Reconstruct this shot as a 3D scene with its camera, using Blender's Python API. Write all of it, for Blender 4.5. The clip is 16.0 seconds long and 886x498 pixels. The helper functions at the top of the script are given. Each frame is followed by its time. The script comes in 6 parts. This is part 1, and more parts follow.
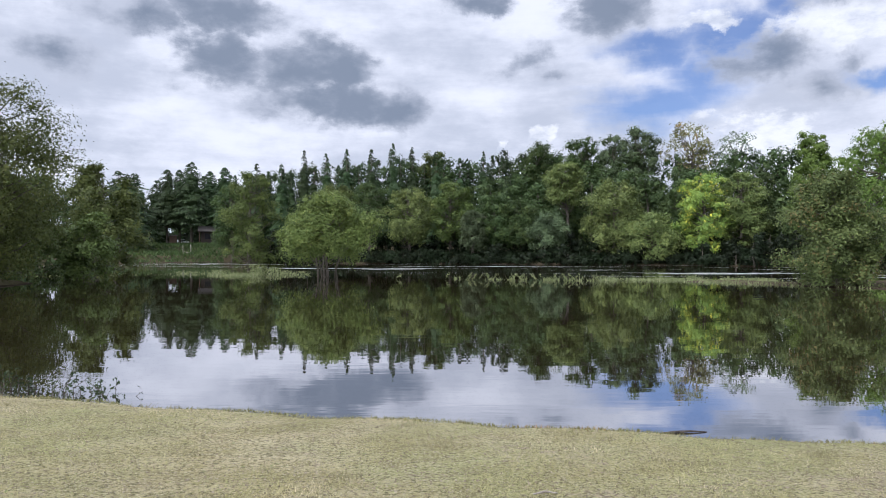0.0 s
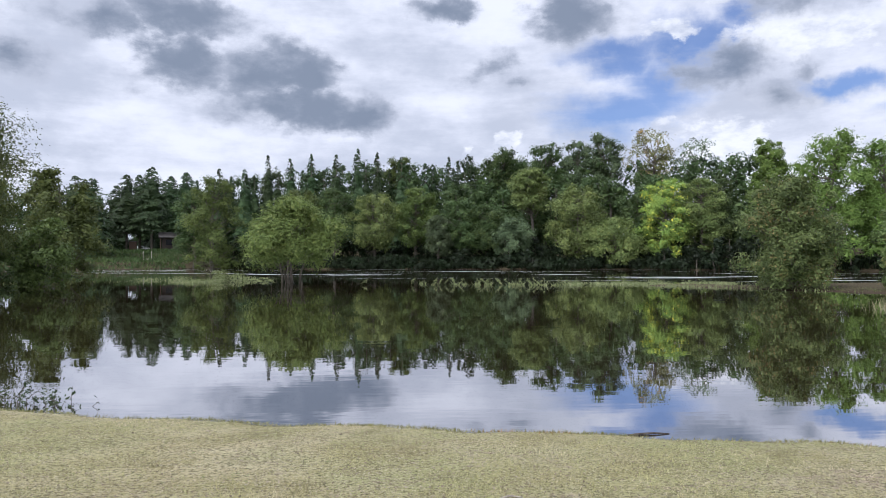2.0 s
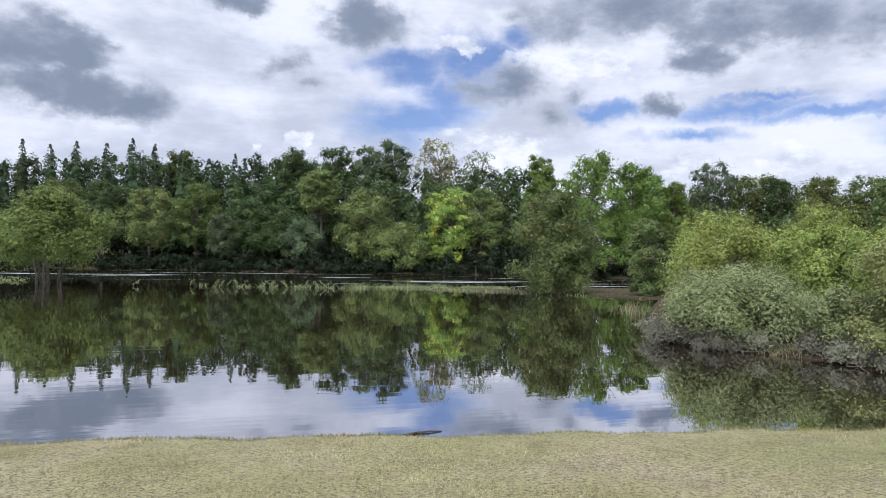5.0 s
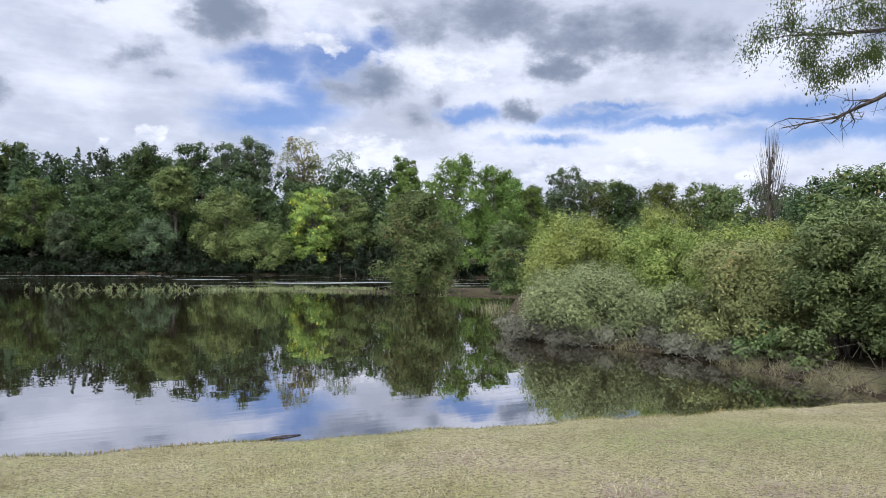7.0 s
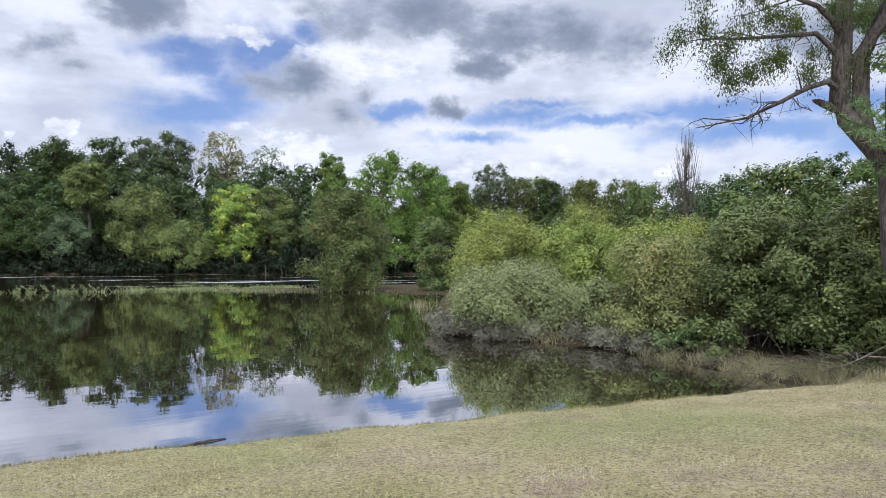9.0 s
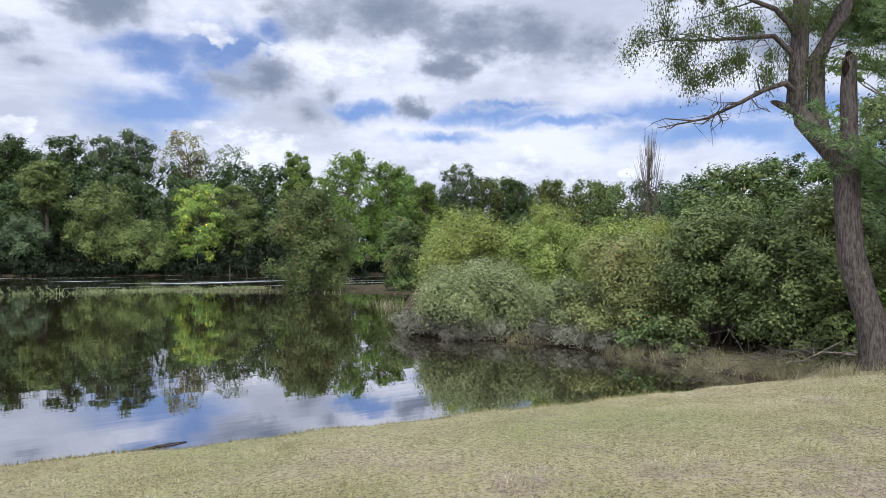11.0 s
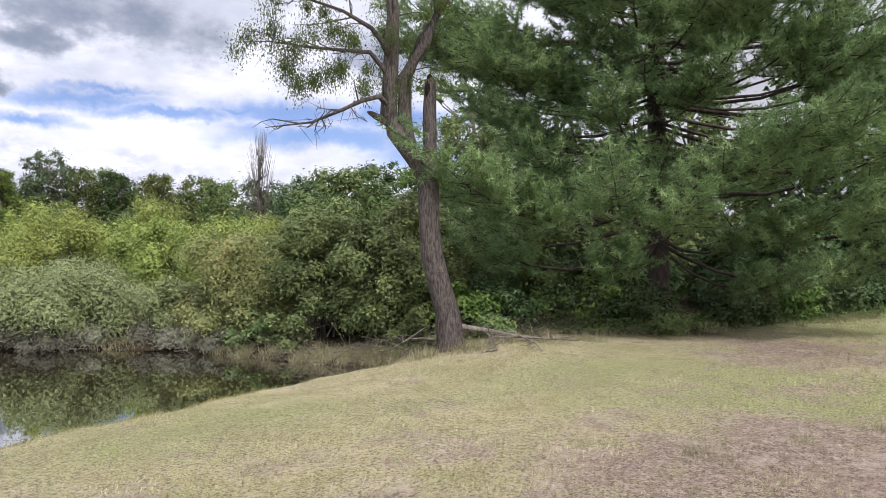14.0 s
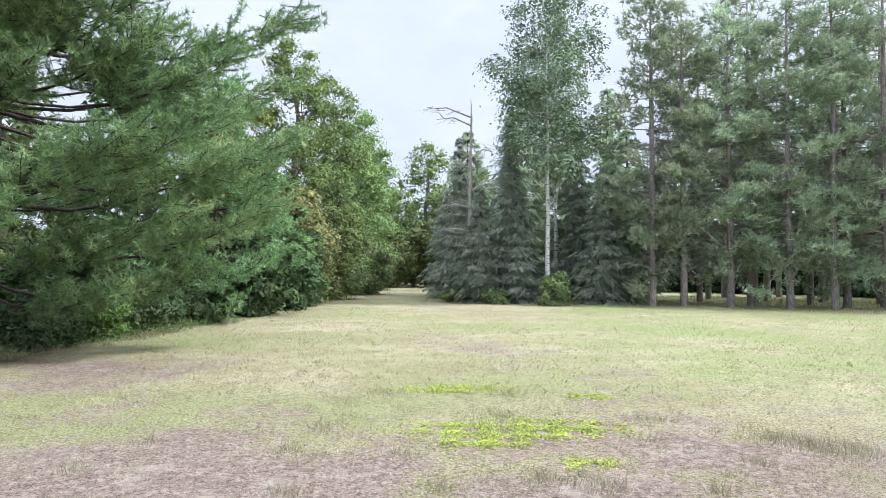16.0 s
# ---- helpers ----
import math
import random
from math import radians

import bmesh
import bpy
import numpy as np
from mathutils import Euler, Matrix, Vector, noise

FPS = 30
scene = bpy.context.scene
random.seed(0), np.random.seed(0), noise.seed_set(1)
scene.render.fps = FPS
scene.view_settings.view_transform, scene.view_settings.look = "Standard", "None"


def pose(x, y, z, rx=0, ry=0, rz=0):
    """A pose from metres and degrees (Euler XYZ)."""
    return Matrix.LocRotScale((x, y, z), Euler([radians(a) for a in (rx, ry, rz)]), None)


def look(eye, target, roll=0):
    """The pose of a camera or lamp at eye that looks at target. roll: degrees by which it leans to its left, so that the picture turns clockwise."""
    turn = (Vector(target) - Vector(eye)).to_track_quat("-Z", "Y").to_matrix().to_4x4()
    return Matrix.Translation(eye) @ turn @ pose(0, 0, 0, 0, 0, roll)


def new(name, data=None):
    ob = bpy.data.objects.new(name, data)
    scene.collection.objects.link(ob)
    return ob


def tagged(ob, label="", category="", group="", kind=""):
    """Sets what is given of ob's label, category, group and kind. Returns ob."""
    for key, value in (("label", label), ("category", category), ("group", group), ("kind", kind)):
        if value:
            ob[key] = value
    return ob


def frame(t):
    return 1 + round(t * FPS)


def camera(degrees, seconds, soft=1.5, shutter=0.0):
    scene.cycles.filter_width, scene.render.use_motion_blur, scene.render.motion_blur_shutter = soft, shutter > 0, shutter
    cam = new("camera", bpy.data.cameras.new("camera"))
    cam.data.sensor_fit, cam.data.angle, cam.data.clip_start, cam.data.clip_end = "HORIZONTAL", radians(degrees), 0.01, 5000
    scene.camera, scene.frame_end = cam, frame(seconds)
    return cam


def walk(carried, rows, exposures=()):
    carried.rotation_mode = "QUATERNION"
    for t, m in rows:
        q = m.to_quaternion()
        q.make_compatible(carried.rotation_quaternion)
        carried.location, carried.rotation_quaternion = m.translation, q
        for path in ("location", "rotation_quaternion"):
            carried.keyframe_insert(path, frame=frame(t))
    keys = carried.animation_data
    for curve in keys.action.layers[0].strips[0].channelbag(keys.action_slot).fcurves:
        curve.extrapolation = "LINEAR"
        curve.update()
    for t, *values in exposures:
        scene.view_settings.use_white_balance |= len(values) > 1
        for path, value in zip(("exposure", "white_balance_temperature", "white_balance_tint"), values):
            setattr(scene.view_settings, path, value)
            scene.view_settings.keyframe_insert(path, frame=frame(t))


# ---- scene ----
# The camera swings at arm's length round its holder, who stands on a lawn beside a flooded pond.
cam = camera(64.0, 16.0, soft=0.9)
PATH = [
    (0.0, 0.073, -0.065, 1.592, 0.00, -0.10, 0.00),
    (0.5, 0.073, -0.040, 1.585, -0.22, -0.03, 0.07),
    (1.0, 0.080, -0.039, 1.580, -0.66, 0.08, 0.14),
    (1.5, 0.082, -0.043, 1.587, -1.50, 0.19, 0.16),
    (2.0, 0.086, -0.035, 1.583, -2.77, 0.33, 0.22),
    (2.5, 0.088, -0.031, 1.582, -4.48, 0.42, 0.18),
    (3.0, 0.101, -0.032, 1.584, -6.64, 0.48, 0.05),
    (3.5, 0.110, -0.052, 1.586, -9.33, 0.52, -0.23),
    (4.0, 0.125, -0.058, 1.588, -12.53, 0.56, -0.66),
    (4.5, 0.137, -0.066, 1.592, -16.10, 0.62, -0.90),
    (5.0, 0.146, -0.078, 1.595, -19.73, 0.68, -1.05),
    (7.5, 0.196, -0.123, 1.595, -32.42, 0.89, -0.74),
    (8.0, 0.194, -0.116, 1.600, -33.93, 0.83, -0.62),
    (8.5, 0.208, -0.112, 1.597, -35.22, 0.75, -0.48),
    (9.0, 0.191, -0.126, 1.608, -36.40, 0.69, -0.28),
    (11.5, 0.243, -0.113, 1.593, -39.50, 0.71, -0.20),
    (12.0, 0.252, -0.114, 1.597, -40.07, 0.73, -0.35),
    (12.5, 0.261, -0.132, 1.603, -41.43, 0.83, -0.56),
    (13.0, 0.286, -0.140, 1.592, -45.48, 0.99, -0.56),
    (13.5, 0.306, -0.137, 1.592, -55.97, 0.85, 0.03),
    (14.0, 0.317, -0.164, 1.587, -69.57, 0.54, 0.32),
    (14.5, 0.358, -0.241, 1.590, -82.92, 0.51, 0.33),
    (15.0, 0.399, -0.395, 1.600, -95.37, 0.84, 0.14),
    (15.5, 0.432, -0.504, 1.604, -107.77, 1.28, -0.03),
    (16.0, 0.448, -0.590, 1.607, -120.22, 1.80, -0.01),
]
EXPOSURES = [(0.0, 0.0, 5870, 12), (13.0, 0.0, 5850, 12), (13.5, 0.08, 6050, 13), (14.0, 0.22, 6150, 15), (14.5, 0.5, 6650, 12), (15.0, 0.68, 6000, 12), (16.0, 0.74, 5560, 11)]
walk(cam, [(t, pose(x, y, z, 90 + pitch, roll, yaw)) for t, x, y, z, yaw, pitch, roll in PATH], EXPOSURES)

# ---------------------------------------------------------------- node helpers


class Nodes:
    """A short way to write node trees."""

    def __init__(self, tree):
        self.tree = tree
        tree.nodes.clear()

    def put(self, kind, ins=(), **props):
        node = self.tree.nodes.new(kind)
        if "operation" in props:
            node.operation, node.use_clamp = props["operation"], props.get("clamp", False)
        if "vector" in props:
            node.operation = props["vector"]
        if "data_type" in props:
            node.data_type, node.blend_type = props["data_type"], props.get("blend_type", "MIX")
        if "smooth" in props:
            node.interpolation_type = "SMOOTHSTEP"
        if "attribute" in props:
            node.attribute_name = props["attribute"]
        for key, value in dict(ins).items():
            if isinstance(value, bpy.types.NodeSocket):
                self.tree.links.new(value, node.inputs[key])
            else:
                node.inputs[key].default_value = value
        return node

    def math(self, op, a, b=0.0, c=0.0, clamp=False):
        return self.put("ShaderNodeMath", {0: a, 1: b, 2: c}, operation=op, clamp=clamp).outputs[0]

    def vec(self, op, a, b=(0, 0, 0)):
        node = self.put("ShaderNodeVectorMath", {0: a, 1: b}, vector=op)
        return node.outputs["Value"] if op in ("LENGTH", "DOT_PRODUCT") else node.outputs[0]

    def noise(self, at, scale, detail=4.0, rough=0.55, kind="Fac"):
        return self.put("ShaderNodeTexNoise", {"Vector": at, "Scale": scale, "Detail": detail, "Roughness": rough}).outputs[kind]

    def step(self, value, low, high):
        return self.put("ShaderNodeMapRange", {0: value, 1: low, 2: high, 3: 0.0, 4: 1.0}, smooth=True).outputs[0]

    def mix(self, fac, a, b):
        return self.put("ShaderNodeMix", {0: fac, 6: a, 7: b}, data_type="RGBA").outputs[2]


def rgb(r, g, b):
    return (r, g, b, 1.0)


# ---------------------------------------------------------------- sky, sun
SUN_AZ, SUN_EL = 224.0, 50.0
world = bpy.data.worlds.new("world")
scene.world = world
world.use_nodes = True
n = Nodes(world.node_tree)
sky = n.put("ShaderNodeTexSky")
sky.sky_type, sky.sun_disc, sky.sun_elevation, sky.sun_rotation = "NISHITA", False, radians(SUN_EL), radians(SUN_AZ)
blue_sky = n.put("ShaderNodeMix", {0: 1.0, 6: sky.outputs[0], 7: rgb(0.062, 0.078, 0.112)}, data_type="RGBA", blend_type="MULTIPLY").outputs[2]
ray_way = n.put("ShaderNodeTexCoord").outputs["Generated"]
axes = n.put("ShaderNodeSeparateXYZ", {0: ray_way}).outputs
azimuth = n.math("MULTIPLY", n.math("ARCTAN2", axes[0], axes[1]), 180 / math.pi)
height = n.math("MULTIPLY", n.math("ARCSINE", axes[2]), 180 / math.pi)
wob = n.vec("SUBTRACT", n.noise(ray_way, 13.0, 6.0, 0.62, "Color"), (0.5, 0.5, 0.5))
wob = n.vec("MULTIPLY", wob, (5.0, 3.4, 0.0))
where = n.vec("ADD", n.put("ShaderNodeCombineXYZ", {0: azimuth, 1: height}).outputs[0], wob)
streak = n.noise(n.vec("MULTIPLY", ray_way, (2.2, 2.2, 13.0)), 2.4, 7.0, 0.6)
puff = n.noise(n.vec("MULTIPLY", ray_way, (1.0, 1.0, 1.7)), 11.0, 8.0, 0.58)
fine = n.noise(n.vec("MULTIPLY", ray_way, (1.0, 1.0, 2.0)), 26.0, 5.0, 0.6)


def patches(rows):
    """How deep a direction lies in the nearest of some ellipses of the sky: azimuth, height and two radii in degrees."""
    best = None
    for a, h, ra, rh in rows:
        off = n.vec("MULTIPLY", n.vec("SUBTRACT", where, (a, h, 0)), (1 / ra, 1 / rh, 0))
        depth = n.math("SUBTRACT", 1.35, n.vec("LENGTH", off))
        best = depth if best is None else n.math("MAXIMUM", best, depth)
    return best


GREY = [(-17.0, 13.9, 5.2, 2.5), (-12.3, 13.9, 4.2, 3.0), (-10.8, 11.7, 5.9, 2.0), (-7.0, 11.3, 4.5, 1.9), (-3.6, 10.8, 2.9, 1.6), (-8.1, 14.1, 2.7, 2.0), (-17.2, 17.5, 5.7, 1.7), (-24.2, 16.7, 4.8, 1.7), (-28.6, 13.3, 4.4, 1.8), (7.4, 14.5, 3.1, 1.5), (9.1, 13.4, 1.7, 0.8), (13.7, 17.9, 4.8, 2.0), (25.0, 13.5, 4.1, 1.9), (2.6, 18.9, 2.9, 0.9), (33.9, 19.1, 10.1, 2.4), (41.7, 17.7, 5.3, 2.8), (46.6, 17.5, 6.6, 3.0), (51.0, 17.0, 3.0, 2.7), (39.4, 15.4, 2.5, 1.5), (36.7, 12.0, 1.7, 0.9), (28.1, 11.2, 3.0, 1.6), (29.9, 12.8, 1.2, 1.2), (-48.0, 16.0, 9.9, 3.4), (70.0, 24.0, 13.2, 4.5), (66.0, 15.5, 6.6, 2.2)]
BLUE = [(22.0, 14.7, 2.8, 1.8), (20.0, 12.6, 3.3, 2.1), (24.3, 15.6, 2.4, 1.2), (16.7, 10.8, 4.3, 1.7), (17.5, 14.6, 2.6, 1.1), (16.9, 15.4, 3.8, 0.9), (22.8, 16.0, 3.1, 1.2), (43.0, 11.4, 5.5, 0.7), (48.8, 10.7, 5.3, 0.5), (44.4, 12.1, 4.1, 0.4), (53.9, 11.1, 2.5, 0.3), (39.0, 9.6, 2.8, 0.4), (26.3, 17.3, 1.9, 1.0), (32.6, 11.5, 3.2, 0.6), (60.0, 9.4, 7.0, 0.9), (66.0, 11.0, 6.0, 1.2), (70.0, 8.0, 6.0, 1.2), (57.0, 11.2, 6.0, 0.9)]
HEAPS = [(45.7, 7.5, 2.8, 1.3), (49.5, 6.4, 1.1, 0.8), (38.3, 7.5, 1.9, 1.1), (24.1, 8.5, 3.1, 1.4), (20.2, 9.4, 1.9, 1.1), (8.2, 9.0, 1.1, 0.7), (4.9, 8.1, 0.5, 0.5), (54.3, 6.2, 1.7, 0.7), (32.6, 7.5, 1.1, 0.7), (29.9, 15.4, 4.4, 1.7), (20.6, 16.5, 2.1, 0.6), (24.5, 18.8, 2.2, 0.9), (28.1, 10.8, 2.3, 0.9)]
open_sky = n.math("ADD", patches(BLUE), n.math("MULTIPLY", n.math("SUBTRACT", streak, 0.5), 2.0))
veil = n.math("SUBTRACT", 1.0, n.math("MULTIPLY", n.step(open_sky, -0.45, 1.1), 0.84))
billow = n.noise(n.vec("MULTIPLY", ray_way, (1.0, 1.0, 1.9)), 5.5, 9.0, 0.58)
white = n.mix(n.step(n.math("ADD", n.math("MULTIPLY", streak, 0.3), n.math("MULTIPLY", billow, 0.8)), 0.40, 0.68), rgb(0.60, 0.625, 0.70), rgb(0.945, 0.945, 1.0))
heap = n.mix(n.step(n.math("ADD", n.math("MULTIPLY", fine, 0.5), n.math("MULTIPLY", puff, 0.5)), 0.36, 0.60), rgb(0.62, 0.65, 0.73), rgb(1.03, 1.02, 1.03))
colour = n.mix(veil, blue_sky, white)
heap_depth = n.math("ADD", patches(HEAPS), n.math("ADD", n.math("MULTIPLY", n.math("SUBTRACT", fine, 0.5), 1.8), n.math("MULTIPLY", n.math("SUBTRACT", puff, 0.5), 1.2)))
colour = n.mix(n.math("MULTIPLY", n.step(heap_depth, 0.2, 0.75), 0.9), colour, heap)
# grey cloud: thin and pale at its rim, darkest in the middle, with softly lit billows
rim = n.math("ADD", n.math("MULTIPLY", n.math("SUBTRACT", puff, 0.5), 1.6), n.math("MULTIPLY", n.math("SUBTRACT", fine, 0.5), 1.0))
grey_depth = n.math("ADD", patches(GREY), rim)
body = n.math("ADD", grey_depth, n.math("MULTIPLY", n.math("SUBTRACT", billow, 0.5), 2.6))
shade = n.mix(n.step(body, 0.1, 1.5), rgb(0.60, 0.62, 0.69), rgb(0.22, 0.262, 0.335))
colour = n.mix(n.math("MULTIPLY", n.step(grey_depth, 0.12, 0.85), 0.93), colour, shade)
# an even pale grey layer over the meadow and the pines
layer = n.vec("LENGTH", n.vec("MULTIPLY", n.vec("SUBTRACT", where, (128, 12, 0)), (1 / 46, 1 / 26, 0)))
colour = n.mix(n.math("MULTIPLY", n.step(layer, 1.25, 0.75), 0.9), colour, n.mix(billow, rgb(0.47, 0.47, 0.495), rgb(0.58, 0.58, 0.60)))
# towards the sun the whole veil is bright
toward = n.vec("DOT_PRODUCT", ray_way, (math.sin(radians(SUN_AZ)) * math.cos(radians(SUN_EL)), math.cos(radians(SUN_AZ)) * math.cos(radians(SUN_EL)), math.sin(radians(SUN_EL))))
colour = n.mix(n.math("MULTIPLY", n.step(toward, 0.3, 1.0), 0.95), colour, rgb(2.0, 1.97, 1.92))
# the thin cloud overhead lets more light through
colour = n.mix(n.math("MULTIPLY", n.step(height, 24.0, 60.0), 0.8), colour, rgb(2.05, 2.08, 2.15))
back = n.put("ShaderNodeBackground", {"Color": colour, "Strength": 1.0})
n.put("ShaderNodeOutputWorld", {0: back.outputs[0]})

sun = new("sun", bpy.data.lights.new("sun", "SUN"))
sun.data.energy, sun.data.angle, sun.data.color = 3.1, radians(7), (1.0, 0.96, 0.88)
sun.matrix_world = look((0, 0, 60), (-60 * math.sin(radians(SUN_AZ)), -60 * math.cos(radians(SUN_AZ)), 60 - 60 * math.tan(radians(SUN_EL))))

# ---------------------------------------------------------------- materials


def material(name):
    m = bpy.data.materials.new(name)
    m.use_nodes = True
    return m, Nodes(m.node_tree)


def finish(n, colour, rough=0.6, bump=None, strength=0.3, distance=0.02, spec=0.3, normal=None):
    ins = {"Base Color": colour, "Roughness": rough, "Specular IOR Level": spec}
    if bump is not None:
        ins["Normal"] = n.put("ShaderNodeBump", {"Height": bump, "Strength": strength, "Distance": distance}).outputs[0]
    n.put("ShaderNodeOutputMaterial", {0: n.put("ShaderNodeBsdfPrincipled", ins).outputs[0]})


def foliage(name, dark, mid, light, turned=None, through_light=0.24, patch=0.5):
    """Leaves: three greens mixed leaf by leaf and by the bough; turned: an autumn tint on some leaves."""
    m, n = material(name)
    island = n.put("ShaderNodeNewGeometry").outputs["Random Per Island"]
    at = n.put("ShaderNodeTexCoord").outputs["Object"]
    bough = n.noise(at, patch, 3.0, 0.6)
    c = n.mix(n.step(n.math("ADD", n.math("MULTIPLY", island, 0.28), bough), 0.28, 0.95), rgb(*dark), rgb(*mid))
    c = n.mix(n.step(n.math("ADD", n.math("MULTIPLY", island, 0.32), n.noise(at, patch * 2.3, 2.0)), 0.66, 1.0), c, rgb(*light))
    if turned:
        c = n.mix(n.step(n.math("ADD", n.math("MULTIPLY", island, 0.4), n.noise(at, patch * 1.4, 2.0)), 0.86, 1.0), c, rgb(*turned))
    tree_tone = n.put("ShaderNodeObjectInfo").outputs["Random"]
    c = n.put("ShaderNodeHueSaturation", {"Hue": n.math("MULTIPLY_ADD", tree_tone, 0.03, 0.485), "Value": n.math("MULTIPLY_ADD", tree_tone, 0.4, 0.8), "Saturation": 0.95, "Color": c}).outputs[0]
    face = n.put("ShaderNodeBsdfPrincipled", {"Base Color": c, "Roughness": 0.5, "Specular IOR Level": 0.14})
    thin = n.put("ShaderNodeBsdfTranslucent", {"Color": c})
    both = n.put("ShaderNodeMixShader", {0: through_light, 1: face.outputs[0], 2: thin.outputs[0]})
    n.put("ShaderNodeOutputMaterial", {0: both.outputs[0]})
    return m


LEAF_BANK = foliage("leaf_bank", (0.036, 0.063, 0.021), (0.068, 0.106, 0.031), (0.111, 0.149, 0.040), patch=0.25)
LEAF_FRESH = foliage("leaf_fresh", (0.086, 0.126, 0.037), (0.157, 0.208, 0.059), (0.250, 0.302, 0.086), patch=0.3)
# near-black greens: the shade beneath the far trees is put into this colour
LEAF_SHADED = foliage("leaf_shaded", (0.007, 0.012, 0.005), (0.013, 0.022, 0.008), (0.021, 0.033, 0.012), through_light=0.1, patch=0.3)
LEAF_OLIVE = foliage("leaf_olive", (0.057, 0.081, 0.021), (0.096, 0.126, 0.030), (0.148, 0.175, 0.043), patch=0.25)
LEAF_YELLOW = foliage("leaf_yellow", (0.130, 0.221, 0.047), (0.257, 0.370, 0.065), (0.445, 0.516, 0.074), turned=(0.738, 0.666, 0.055), patch=0.3)
LEAF_MAPLE = foliage("leaf_maple", (0.072, 0.099, 0.023), (0.128, 0.160, 0.035), (0.198, 0.222, 0.056), patch=0.5)
LEAF_STRIP = foliage("leaf_strip", (0.059, 0.089, 0.029), (0.113, 0.154, 0.044), (0.178, 0.224, 0.069), turned=(0.212, 0.158, 0.057), patch=0.6)
LEAF_LANE = foliage("leaf_lane", (0.115, 0.170, 0.051), (0.187, 0.255, 0.076), (0.272, 0.340, 0.102), patch=0.4)
LEAF_GREY = foliage("leaf_grey", (0.059, 0.086, 0.043), (0.098, 0.135, 0.062), (0.145, 0.185, 0.086), patch=0.3)
LEAF_OAK = foliage("leaf_oak", (0.042, 0.072, 0.026), (0.074, 0.112, 0.038), (0.112, 0.156, 0.050), patch=0.3)
LEAF_RUST = foliage("leaf_rust", (0.144, 0.157, 0.055), (0.233, 0.239, 0.083), (0.328, 0.321, 0.109), turned=(0.383, 0.253, 0.096), patch=0.5)
LEAF_LIME = foliage("leaf_lime", (0.145, 0.195, 0.044), (0.254, 0.312, 0.065), (0.377, 0.428, 0.102), patch=0.7)
LEAF_SILVER = foliage("leaf_silver", (0.152, 0.186, 0.079), (0.247, 0.295, 0.124), (0.343, 0.396, 0.170), patch=1.0)
LEAF_DUSTY = foliage("leaf_dusty", (0.122, 0.122, 0.089), (0.190, 0.184, 0.128), (0.254, 0.245, 0.175), patch=1.2)
LEAF_SHRUB = foliage("leaf_shrub", (0.089, 0.126, 0.043), (0.156, 0.200, 0.068), (0.259, 0.312, 0.100), patch=0.8)
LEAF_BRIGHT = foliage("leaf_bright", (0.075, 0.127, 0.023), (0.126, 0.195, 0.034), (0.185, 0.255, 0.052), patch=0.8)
LEAF_ASPEN = foliage("leaf_aspen", (0.109, 0.156, 0.086), (0.172, 0.234, 0.125), (0.250, 0.312, 0.172), patch=0.4)
NEEDLE_DARK = foliage("needle_dark", (0.025, 0.045, 0.018), (0.043, 0.072, 0.027), (0.071, 0.105, 0.038), through_light=0.15, patch=0.3)
NEEDLE_PINE = foliage("needle_pine", (0.100, 0.175, 0.070), (0.200, 0.310, 0.115), (0.400, 0.530, 0.235), through_light=0.28, patch=0.45)
NEEDLE_RED = foliage("needle_red", (0.240, 0.301, 0.193), (0.371, 0.440, 0.270), (0.494, 0.556, 0.348), through_light=0.4, patch=0.5)
NEEDLE_SPRUCE = foliage("needle_spruce", (0.166, 0.193, 0.145), (0.276, 0.311, 0.230), (0.400, 0.427, 0.328), through_light=0.35, patch=0.6)
GRASS_LAWN = foliage("grass_lawn", (0.268, 0.243, 0.112), (0.466, 0.412, 0.200), (0.350, 0.389, 0.133), turned=(0.721, 0.583, 0.421), patch=0.6)
GRASS_DRY = foliage("grass_dry", (0.170, 0.155, 0.082), (0.300, 0.275, 0.150), (0.220, 0.240, 0.100), turned=(0.440, 0.400, 0.255), patch=1.0)
LITTER = foliage("litter_brown", (0.13, 0.10, 0.07), (0.31, 0.25, 0.185), (0.42, 0.36, 0.28), turned=(0.21, 0.25, 0.10), through_light=0.1, patch=1.5)
GRASS_MEADOW = foliage("grass_meadow", (0.216, 0.231, 0.091), (0.324, 0.333, 0.132), (0.414, 0.401, 0.200), turned=(0.540, 0.453, 0.316), patch=0.4)
GRASS_WATER = foliage("grass_water", (0.120, 0.150, 0.060), (0.200, 0.235, 0.100), (0.290, 0.315, 0.155), patch=0.5)
MOSS = foliage("moss_green", (0.22, 0.26, 0.045), (0.36, 0.40, 0.06), (0.47, 0.49, 0.09), turned=(0.40, 0.33, 0.20), through_light=0.1, patch=2.0)


